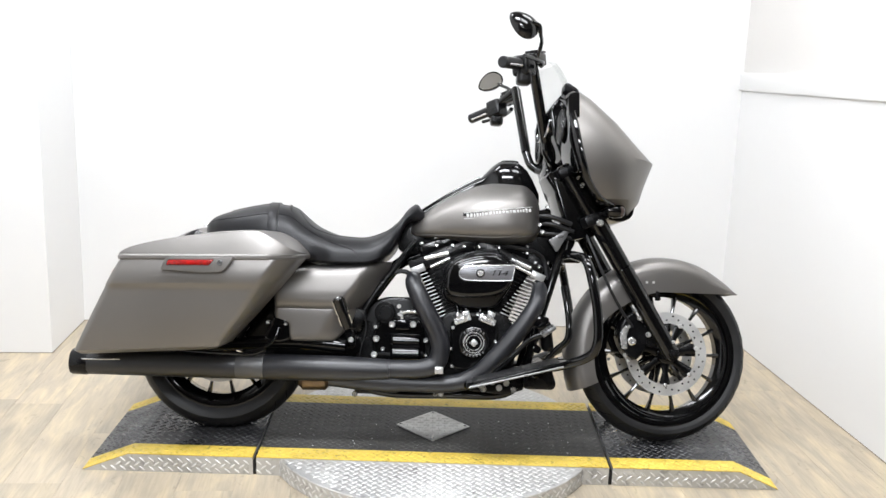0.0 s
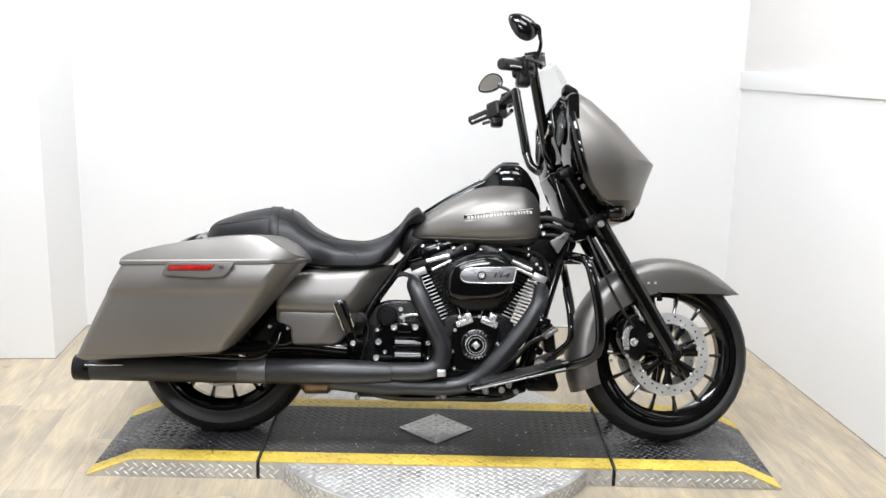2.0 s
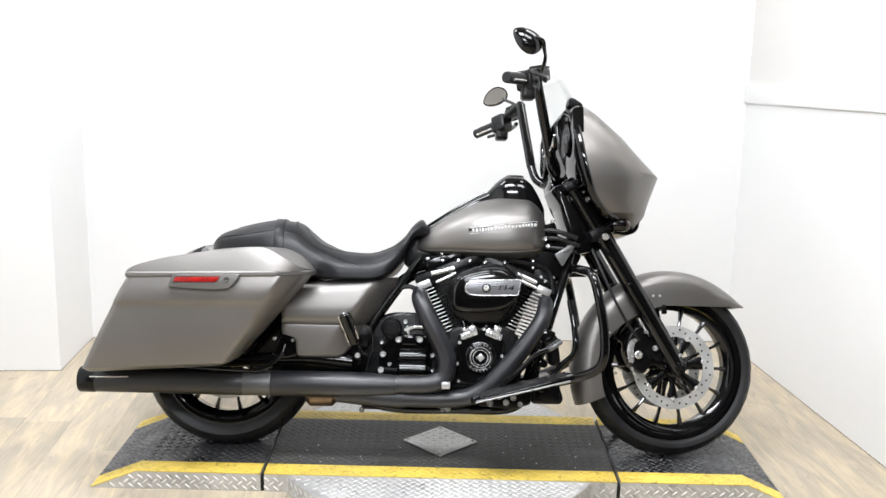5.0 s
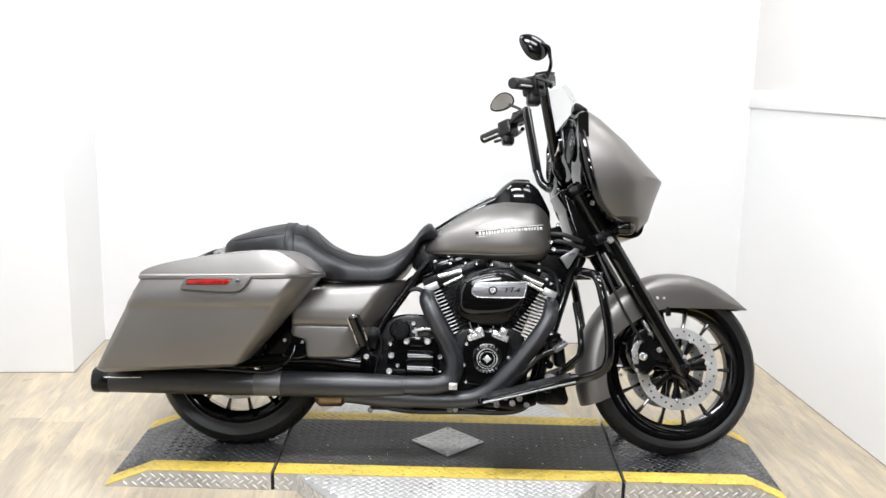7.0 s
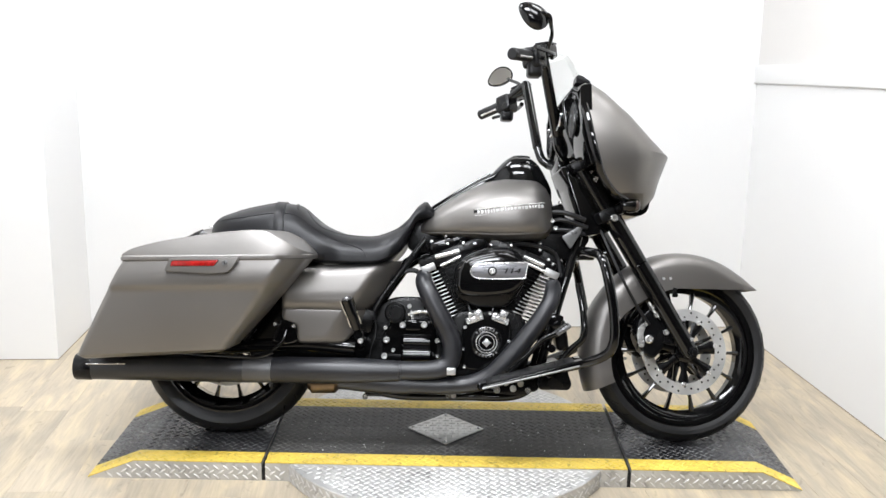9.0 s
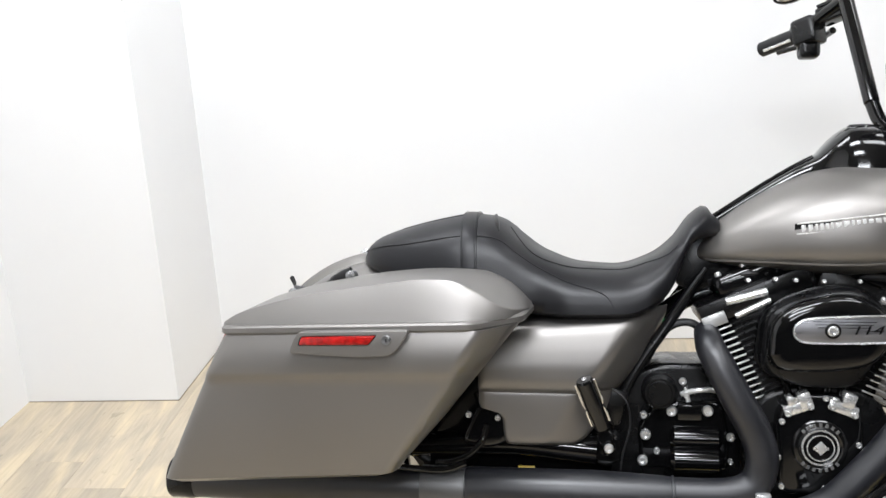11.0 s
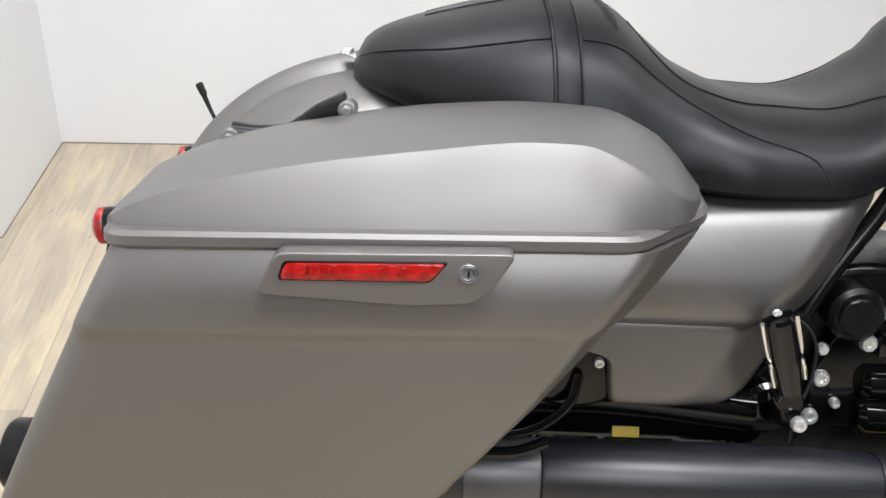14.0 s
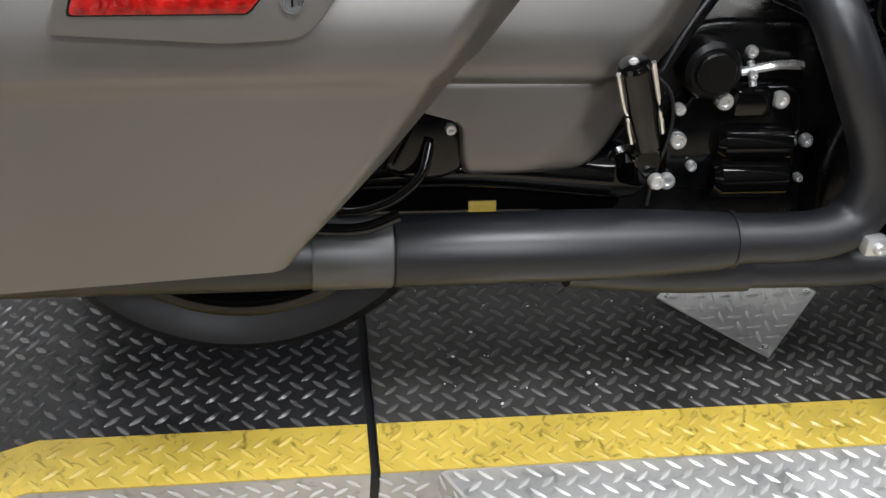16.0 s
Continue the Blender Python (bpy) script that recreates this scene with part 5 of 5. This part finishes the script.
part("heat_shield", lathe([(0.0425, 0), (0.044, 0.004), (0.044, 0.27), (0.041, 0.34), (0.037, 0.41), (0.035, 0.425)], turn_to((0.197, -0.203, 0.252), (0.7, -0.2, 0.254))[0], 32), PIPE, muf, "matte black heat shield sleeve")
part("sleeve", lathe([(0.0437, 0), (0.0441, 0.002), (0.0441, 0.092), (0.0437, 0.094)], turn_to((0.1, -0.2035, 0.2515), (0.7, -0.2, 0.254))[0], 32), PIPE_PALE, muf, "paler sleeve, dust and the bag's reflection in its colour")
part("lower_shield", tube([(0.42, -0.185, 0.225), (0.55, -0.185, 0.212), (0.66, -0.18, 0.207)], 0.036, 16), PIPE, muf)
part("pipe_clamp", lathe([(0.033, 0), (0.0362, 0.001), (0.0362, 0.006), (0.033, 0.007)], turn_to((0.622, -0.2, 0.255), (0.7, -0.2, 0.2555))[0], 32), PIPE, muf)
part("crossover_pipe", merged(rod((0.3, -0.07, 0.195), (0.41, -0.07, 0.195), 0.04, 0.038, 24, 0.03), rod((0.4, -0.07, 0.195), (0.45, -0.07, 0.192), 0.024)), BRONZE, bike, "heat-tinted collector pipe")
part("exhaust_nut", merged(box((0.03, 0.02, 0.024), pose(0.80, -0.235, 0.262), 0.004), bolt((0.80, -0.246, 0.262), (0, -1, 0), 0.008)), STEEL, bike)
for bx, bz in ((0.505, 0.155), (0.79, 0.165), (0.81, 0.165)):
    part("frame_bolt", bolt((bx, -0.12, bz), (0, -1, 0), 0.01, 0.012), STEEL, bike)

# foot controls
board = part("floorboard", slab(rounded([(0.895, 0.232), (0.89, 0.218), (1.21, 0.298), (1.235, 0.318), (1.225, 0.325)], 0.006, 2), -0.37, -0.235, 0.004), GLOSS, bike, "black rider floorboard")
part("pad", slab([(0.915, 0.238), (0.915, 0.243), (1.2, 0.319), (1.2, 0.314)], -0.362, -0.242, 0.002), RUBBER, board, "black ribbed rubber pad")
for i in range(9):
    part("pad_rib", rod((0.93 + 0.03 * i, -0.36, 0.2475 + 0.008 * i), (0.93 + 0.03 * i, -0.245, 0.2475 + 0.008 * i), 0.0025, seg=8), RUBBER, board)
# the gloss edge's highlight is painted in as a grey line
part("board_edge", tube([(0.90, -0.3715, 0.226), (1.05, -0.3715, 0.263), (1.21, -0.3715, 0.304)], 0.0035, 8), GUSSET, board, "black board edge, its highlight painted in grey")
for h0, h1 in (((0.9, -0.25, 0.215), (0.9, -0.12, 0.215)), ((1.13, -0.25, 0.262), (1.1, -0.12, 0.25))):
    part("board_hinge", rod(h0, h1, 0.014), GLOSS, board)
for bx, bz in ((0.94, 0.215), (0.955, 0.2), (0.985, 0.225), (1.01, 0.205), (1.035, 0.222), (1.06, 0.2)):
    part("bracket_bolt", bolt((bx, -0.21, bz), (0, -1, 0), 0.011, 0.01), STEEL, board)
part("board_bracket", slab(rounded([(0.91, 0.19), (0.93, 0.235), (1.08, 0.25), (1.10, 0.2), (1.03, 0.18)], 0.015), -0.21, -0.15, 0.006), SATIN, board)
pedal = part("brake_pedal", tube([(0.985, -0.25, 0.262), (1.05, -0.255, 0.32), (1.10, -0.27, 0.375), (1.15, -0.28, 0.40)], [0.01, 0.009, 0.009, 0.011], 10), GLOSS, bike, "black brake pedal")
part("pedal_pad", box((0.055, 0.06, 0.016), pose(1.165, -0.29, 0.415, 0, -35), 0.006), GUSSET, pedal, "grey ribbed pedal pad")
for k in range(4):
    part("pad_groove", box((0.004, 0.061, 0.004), pose(1.165, -0.29, 0.415, 0, -35) @ pose(-0.018 + 0.012 * k, 0, 0.0075), 0.001), RUBBER, pedal)
part("brake_reservoir", box((0.045, 0.04, 0.05), pose(1.15, -0.19, 0.435, 0, 20), 0.008), GLOSS, bike)
part("pedal_pivot", rod((1.14, -0.2, 0.34), (1.14, -0.15, 0.34), 0.014), GLOSS, pedal)
P0, P1 = V(0.447, -0.256, 0.498), V(0.483, -0.233, 0.399)
peg = part("passenger_peg", tube([P0, (P0 + P1) / 2, P1], [0.019, 0.02, 0.017], 16), GLOSS, bike, "folded black passenger foot peg")
axis = (P1 - P0).normalized()
side = axis.cross(V(0, 1, 0)).normalized()
for s in (-1, 1):
    a, b = P0 + side * s * 0.0198 + V(0, -0.006, 0), P1 + side * s * 0.0185 + V(0, -0.006, 0) - axis * 0.012
    part("peg_edge", tube([a, a.lerp(b, 0.5), a.lerp(b, 0.6) - side * s * 0.004, a.lerp(b, 0.7), b], 0.003, 8, 3), CHROME, peg, "bright peg edge strip")
part("peg_end", lathe([(0.0185, 0), (0.016, 0.005), (0.006, 0.006), (0, 0.006)], turn_to(P0, P0 - axis)[0], 20), GLOSS, peg)
part("peg_screw", lathe([(0.006, 0.005), (0.005, 0.0075), (0.003, 0.0068), (0, 0.0068)], turn_to(P0, P0 - axis)[0], 16), STEEL, peg)
part("peg_mount", merged(rod(P1 + V(0.004, 0.03, -0.02), P1 + V(0.004, -0.004, -0.02), 0.016), tube([P1 + V(0, 0.01, -0.01), P1 + V(0.012, 0.03, -0.05), (0.49, -0.16, 0.33)], 0.014, 10)), GLOSS, peg)
part("peg_bolt", bolt(P1 + V(0.012, -0.012, -0.04), (0, -1, 0), 0.0095, 0.01), STEEL, peg)

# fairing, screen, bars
view_warp_on = False
ROWS_F = [(1.19, 1.21, 0.19, 1.265, 1.268), (1.20, 1.17, 0.26, 1.32, 1.215), (1.21, 1.10, 0.30, 1.415, 1.13), (1.22, 1.035, 0.315, 1.495, 1.045), (1.232, 0.985, 0.315, 1.55, 0.993),
          (1.245, 0.945, 0.31, 1.54, 0.97), (1.263, 0.90, 0.295, 1.515, 0.905), (1.315, 0.845, 0.26, 1.50, 0.855), (1.40, 0.825, 0.18, 1.46, 0.80)]


def fairing_shell(inset, rear_cut=0.0):
    rings = []
    for xr, zr, w, xf, zf in ROWS_F:
        ring = []
        for k in range(33):
            a = math.pi * k / 32
            s, c = math.sin(a), math.cos(a)
            x = xr + (xf - inset - xr) * abs(s) ** 0.85
            ring.append(V(x, -(w - inset) * power(c, 0.75), zr + (zf - zr) * abs(s) ** 0.85))
        rings.append(ring)
    return rings


out_r, in_r = fairing_shell(0.0), fairing_shell(0.006)
bm = loft(out_r + in_r[::-1] + [out_r[0]], False, False)
bmesh.ops.remove_doubles(bm, verts=bm.verts, dist=0.0001)
shell = part("fairing", front(bm), PAINT, bike, "satin grey batwing fairing", 28)
rings = []
for xr, zr, w, xf, zf in ROWS_F:
    rings.append([V(xr - 0.012 + 0.03 * math.cos(math.pi * t / 2) ** 2 - 0.0 * t + (0.05 if abs(t) < 0.5 else 0.0) * math.cos(math.pi * t), (w - 0.004) * t, zr + 0.002) for t in [k / 10 - 1 for k in range(21)]])
part("inner_fairing", front(loft([[p + V(0.03, 0, 0) for p in r] for r in rings], False, False)), GLOSS, shell, "gloss black inner fairing")
part("fairing_edge", front(tube([V(r[0].x - 0.004, r[0].y + 0.002, r[0].z) for r in out_r], 0.014, 10, 4, 0.7)), GLOSS, shell, "gloss black fairing edge")
part("fairing_edge", front(tube([V(r[-1].x - 0.004, r[-1].y - 0.002, r[-1].z) for r in out_r], 0.014, 10, 4, 0.7)), GLOSS, shell)
side_pod = [(1.185, 1.2), (1.225, 1.212), (1.228, 1.06), (1.262, 0.955), (1.226, 0.93), (1.192, 1.04)]
for s, flip in ((-1, still), (1, mirrored)):
    part("inner_pod", front(flip(slab(rounded(side_pod, 0.012, 3), -0.29, -0.12, 0.008, 3))), GLOSS, shell, "gloss black inner fairing pod")
    sp = V(1.186, s * 0.19, 1.105)
    part("speaker", front(lathe([(0.062, 0), (0.061, 0.004), (0.056, 0.006), (0.05, 0.003), (0, 0.005)], turn_to(sp, sp + V(-1, 0, 0.05))[0], 36)), SATIN, shell, "round black speaker grille")
    g = V(1.168, s * 0.055, 1.135)
    gauge = part("gauge", front(lathe([(0.042, -0.01), (0.042, 0.006), (0.038, 0.008), (0.035, 0.004), (0, 0.004)], turn_to(g, g + V(-1, 0, 0.12))[0], 36)), SATIN, shell, "round gauge with a chrome ring")
    part("gauge_ring", front(lathe([(0.0425, 0.004), (0.0425, 0.0085), (0.039, 0.009), (0.0385, 0.005)], turn_to(g, g + V(-1, 0, 0.12))[0], 36, True)), CHROME, gauge)
part("gauge_nacelle", front(slab(rounded([(1.175, 1.085), (1.162, 1.19), (1.2, 1.24), (1.26, 1.25), (1.26, 1.0), (1.21, 1.0)], 0.02, 4), -0.115, 0.115, 0.01, 3)), GLOSS, shell, "gloss black gauge nacelle")
part("ignition_housing", front(slab(rounded([(1.16, 0.955), (1.22, 0.98), (1.285, 0.885), (1.25, 0.82), (1.21, 0.872)], 0.014, 3), -0.085, 0.085, 0.008, 3)), GLOSS, bike, "black ignition and fork yoke cover")
part("screen_cap", front(slab(rounded([(1.197, 1.236), (1.2, 1.266), (1.215, 1.268), (1.25, 1.246), (1.245, 1.228)], 0.006, 3), -0.175, -0.125, 0.004)), SATIN, shell, "small black screen mount cap")
part("lower_fairing_cap", front(slab(rounded([(1.28, 0.84), (1.33, 0.87), (1.45, 0.85), (1.475, 0.86), (1.462, 0.80), (1.425, 0.782), (1.36, 0.79)], 0.02, 4), -0.14, 0.14, 0.015, 3)), GLOSS, shell)
rings = []
for xx, zz, w in ((1.262, 1.255, 0.16), (1.245, 1.295, 0.155), (1.225, 1.34, 0.14), (1.208, 1.372, 0.1), (1.202, 1.383, 0.06)):
    rings.append([V(xx - 0.06 * abs(t) ** 2.2, w * t, zz - 0.012 * abs(t) ** 2) for t in [k / 8 - 1 for k in range(17)]])
bm = loft(rings + [[p + V(0.0035, 0, 0.0015) for p in r] for r in rings[::-1]] + [rings[0]], False, False)
screen = part("windscreen", front(bm), SCREEN, shell, "short clear windscreen")
screen.visible_shadow = False
part("screen_trim", front(tube([V(1.2, -0.18, 1.228), V(1.228, -0.11, 1.246), V(1.25, 0, 1.256), V(1.228, 0.11, 1.246), V(1.2, 0.18, 1.228)], 0.011, 8, 5)), GLOSS, shell)
for s in (-1, 1):
    ts = part("turn_signal", front(merged(lathe([(0.004, 0), (0.02, 0.008), (0.026, 0.03), (0.026, 0.048), (0.024, 0.052)], turn_to((1.345, s * 0.2, 0.812), (1.42, s * 0.2, 0.815))[0], 28), rod((1.36, s * 0.2, 0.81), (1.33, s * 0.13, 0.80), 0.011))), GLOSS, bike, "black bullet turn signal")
    part("lens", front(lathe([(0.0245, 0.05), (0.0235, 0.06), (0.016, 0.068), (0, 0.07)], turn_to((1.345, s * 0.2, 0.812), (1.42, s * 0.2, 0.815))[0], 28)), LENS_AMBER, ts, "smoked lens")
    for bx, bz, br in ((1.335, 0.772, 0.013), (1.27, 0.905, 0.009), (1.255, 0.93, 0.006)):
        part("mount_bolt", front(bolt((bx, s * 0.168, bz), (0, s, 0), br, 0.011)), STEEL, ts)
BARS = Matrix.Translation((-0.0173, 0.1417, -0.0148)) @ Matrix.Scale(1.04, 4)


def on_bars(bm):
    bm.transform(BARS)
    return front(bm)


def far_side(bm):
    bm.transform(Matrix.Translation((0.014, 0, 0)) @ Matrix.Diagonal((1, -1, 1, 1)))
    return bm


hb = part("handlebar", on_bars(tube([(1.165, 0.115, 1.0), (1.185, 0.07, 0.985), (1.19, 0, 0.985), (1.185, -0.07, 0.985), (1.165, -0.115, 1.0)], 0.0158, 14, 5)), GLOSS, bike, "tall gloss black handlebar")
for low, corner, inner, end in (((1.142, -0.135, 1.06), (1.07, -0.238, 1.305), (1.0, -0.352, 1.2755), (0.935, -0.43, 1.257)), ((1.125, 0.14, 1.07), (1.094, 0.225, 1.336), (1.014, 0.352, 1.2755), (0.949, 0.43, 1.257))):
    s = -1 if corner[1] < 0 else 1
    part("riser", on_bars(merged(rod(low, corner, 0.0182, seg=24), tube([(1.165, s * 0.115, 1.0), ((1.165 + low[0]) / 2 - 0.006, s * 0.128, 1.025), low], 0.0165, 14), rod(corner, inner, 0.0158, seg=20), rod(inner, end, 0.0145, seg=20),
                               lathe([(0, -0.0165), (0.0117, -0.0117), (0.0165, 0), (0.0117, 0.0117), (0, 0.0165)], Matrix.Translation(corner), 20))), GLOSS, hb, "straight gloss black riser with a sharp corner")
part("bar_clamp", on_bars(box((0.05, 0.11, 0.05), pose(1.185, 0, 0.98), 0.01)), GLOSS, hb)
for s, flip in ((-1, still), (1, far_side)):
    e, g = V(0.93, -0.435, 1.256), V(1.0, -0.352, 1.2755)
    ax = (g - e).normalized()
    grip = part("grip", on_bars(flip(rod(e, e + ax * 0.11, 0.0195, seg=24, bevel=0.004))), RUBBER, hb, "black rubber grip with bright end band")
    for k in range(3):
        a = radians(60 + 120 * k)
        n1 = ax.orthogonal().normalized()
        off = (Matrix.Rotation(a, 3, ax) @ n1) * 0.0178
        part("grip_band", on_bars(flip(tube([e + ax * 0.02 + off, e + ax * 0.06 + off, e + ax * 0.1 + off], 0.0045, 8))), STEEL, grip, "bright grip inlay")
    c = e + ax * 0.145
    part("switch_housing", on_bars(flip(merged(box((0.066, 0.064, 0.07), Matrix.Translation(c + V(0, 0, -0.004)) @ ax.to_track_quat("X", "Z").to_matrix().to_4x4(), 0.014, 3),
                                             box((0.05, 0.05, 0.05), Matrix.Translation(c + V(0.0, -0.002, -0.046)), 0.014, 3), box((0.02, 0.02, 0.02), Matrix.Translation(c + V(-0.03, -0.02, 0.005)), 0.004)))), WRINKLE, hb, "black switch housing")
    part("master_cylinder", on_bars(flip(merged(box((0.075, 0.05, 0.042), Matrix.Translation(e + ax * 0.205 + V(0.01, 0.0, 0.022)) @ ax.to_track_quat("X", "Z").to_matrix().to_4x4(), 0.008, 3),
                                              box((0.07, 0.046, 0.008), Matrix.Translation(e + ax * 0.205 + V(0.01, 0, 0.048)) @ ax.to_track_quat("X", "Z").to_matrix().to_4x4(), 0.003)))), GLOSS, hb, "black lever master cylinder")
    lv = [c + V(0.06, 0.0, 0.0), c + V(0.055, -0.05, -0.004), c + V(0.03, -0.10, -0.012), c + V(-0.03, -0.175, -0.02)]
    part("lever", on_bars(flip(tube(lv, [0.009, 0.008, 0.006, 0.007], 8))), GLOSS, hb, "black hand lever")
    base, tip, mid_c = V(1.068, -0.30, 1.302), V(1.035, -0.40, 1.394 + 0.01 * s), V(1.005 + 0.004 * s, -0.43, 1.401 + 0.01 * s)
    lng = (V(0.78, 0, -0.62) if s < 0 else V(0.8, 0, 0.6)).normalized()
    nrm = V(-0.35, 0.9, -0.1) if s < 0 else V(-0.6, 0.8, 0.12)
    nrm = (nrm - lng * nrm.dot(lng)).normalized()
    mm = Matrix.Translation(mid_c) @ Matrix((lng, nrm.cross(lng), nrm)).transposed().to_4x4() @ Matrix.Diagonal((1.12, 0.86, 1, 1))

    def drop(profile):
        shape = lathe(profile, Matrix(), 32)
        for v in shape.verts:
            v.co.y *= 1 + 5.5 * v.co.x
        shape.transform(mm)
        return shape

    mir = part("mirror", on_bars(flip(drop([(0.0, -0.022), (0.026, -0.018), (0.043, -0.006), (0.05, 0.006), (0.0495, 0.01)]))), GLOSS, hb, "gloss black teardrop mirror")
    part("mirror_glass", on_bars(flip(drop([(0, 0.0108), (0.043, 0.0108), (0.0445, 0.0095)]))), MIRROR, mir, "mirror glass", 8)
    if s < 0:
        stem = [base, base + V(0.01, -0.04, 0.05), mid_c + V(0.058, 0.012, -0.03), mid_c + V(0.05, -0.004, -0.006), mid_c + V(0.026, -0.012, 0.0)]
    else:
        stem = [base, base + V(0.008, -0.012, 0.05), tip + V(0.012, 0.01, -0.01), mid_c - nrm * 0.014 + lng * 0.02]
    part("mirror_stem", on_bars(flip(tube(stem, [0.008] + [0.007] * (len(stem) - 1), 10))), GLOSS, mir)
part("brake_hose", front(tube([(1.30, -0.08, 0.76), (1.34, -0.13, 0.64), (1.38, -0.14, 0.55), (1.43, -0.125, 0.47), (1.475, -0.115, 0.41)], 0.0055, 8)), RUBBER, bike, "black brake hose")
part("neck_hose", merged(tube([(1.10, -0.09, 0.80), (1.18, -0.12, 0.80), (1.26, -0.12, 0.775)], 0.009, 8), tube([(1.09, -0.08, 0.77), (1.18, -0.11, 0.775), (1.27, -0.11, 0.75)], 0.008, 8), tube([(1.12, -0.08, 0.74), (1.2, -0.1, 0.74), (1.27, -0.1, 0.725)], 0.007, 8)), RUBBER, bike, "bundle of black hoses")
# gloss black gusset; the white wall's reflection is put into its colour
part("frame_gusset", slab(rounded([(1.18, 0.717), (1.258, 0.767), (1.25, 0.74), (1.21, 0.674)], 0.006, 3), -0.112, -0.095, 0.004), GUSSET, bike, "frame gusset, the wall's reflection painted in grey")
part("coil_cover", slab(rounded([(1.085, 0.662), (1.125, 0.678), (1.165, 0.665), (1.2, 0.6), (1.185, 0.55), (1.14, 0.585)], 0.012, 3), -0.085, -0.02, 0.008), SATIN, bike, "black ignition coil cover")
part("horn_cover", box((0.08, 0.05, 0.05), pose(1.15, -0.09, 0.80, 0, -15), 0.012), GLOSS, bike)
for bx, bz in ((1.145, 0.77), (1.155, 0.745), (1.17, 0.835)):
    part("neck_bolt", bolt((bx, -0.118, bz), (0, -1, 0), 0.008, 0.01), STEEL, bike)

# parts go two levels deep at most
for ob in list(bike.children_recursive):
    while ob.parent.parent is not None and ob.parent.parent.parent is not None:
        ob.parent = ob.parent.parent


# ---- floor planks ----
PLANK_W, PLANK_L, ROOM_TURN = 0.19, 1.28, 4.6
bm = box((PLANK_W - 0.0005, PLANK_L - 0.0005, 0.012), pose(0, 0, -0.006), 0.0004, 1)
me = bpy.data.meshes.new("plank")
bm.to_mesh(me)
bm.free()
me.materials.append(OAK)
rng = random.Random(4)
turn = Matrix.Rotation(radians(ROOM_TURN), 4, "Z")
for i in range(-12, 20):
    shift = rng.random() * PLANK_L
    for j in range(-5, 4):
        p = turn @ V(i * PLANK_W, j * PLANK_L + shift, 0)
        if -1.75 < p.x < 3.1 and -5.6 < p.y < 2.0:
            ob = new("plank", me)
            ob.matrix_world = Matrix.Translation(p) @ turn
            ob.parent = floor
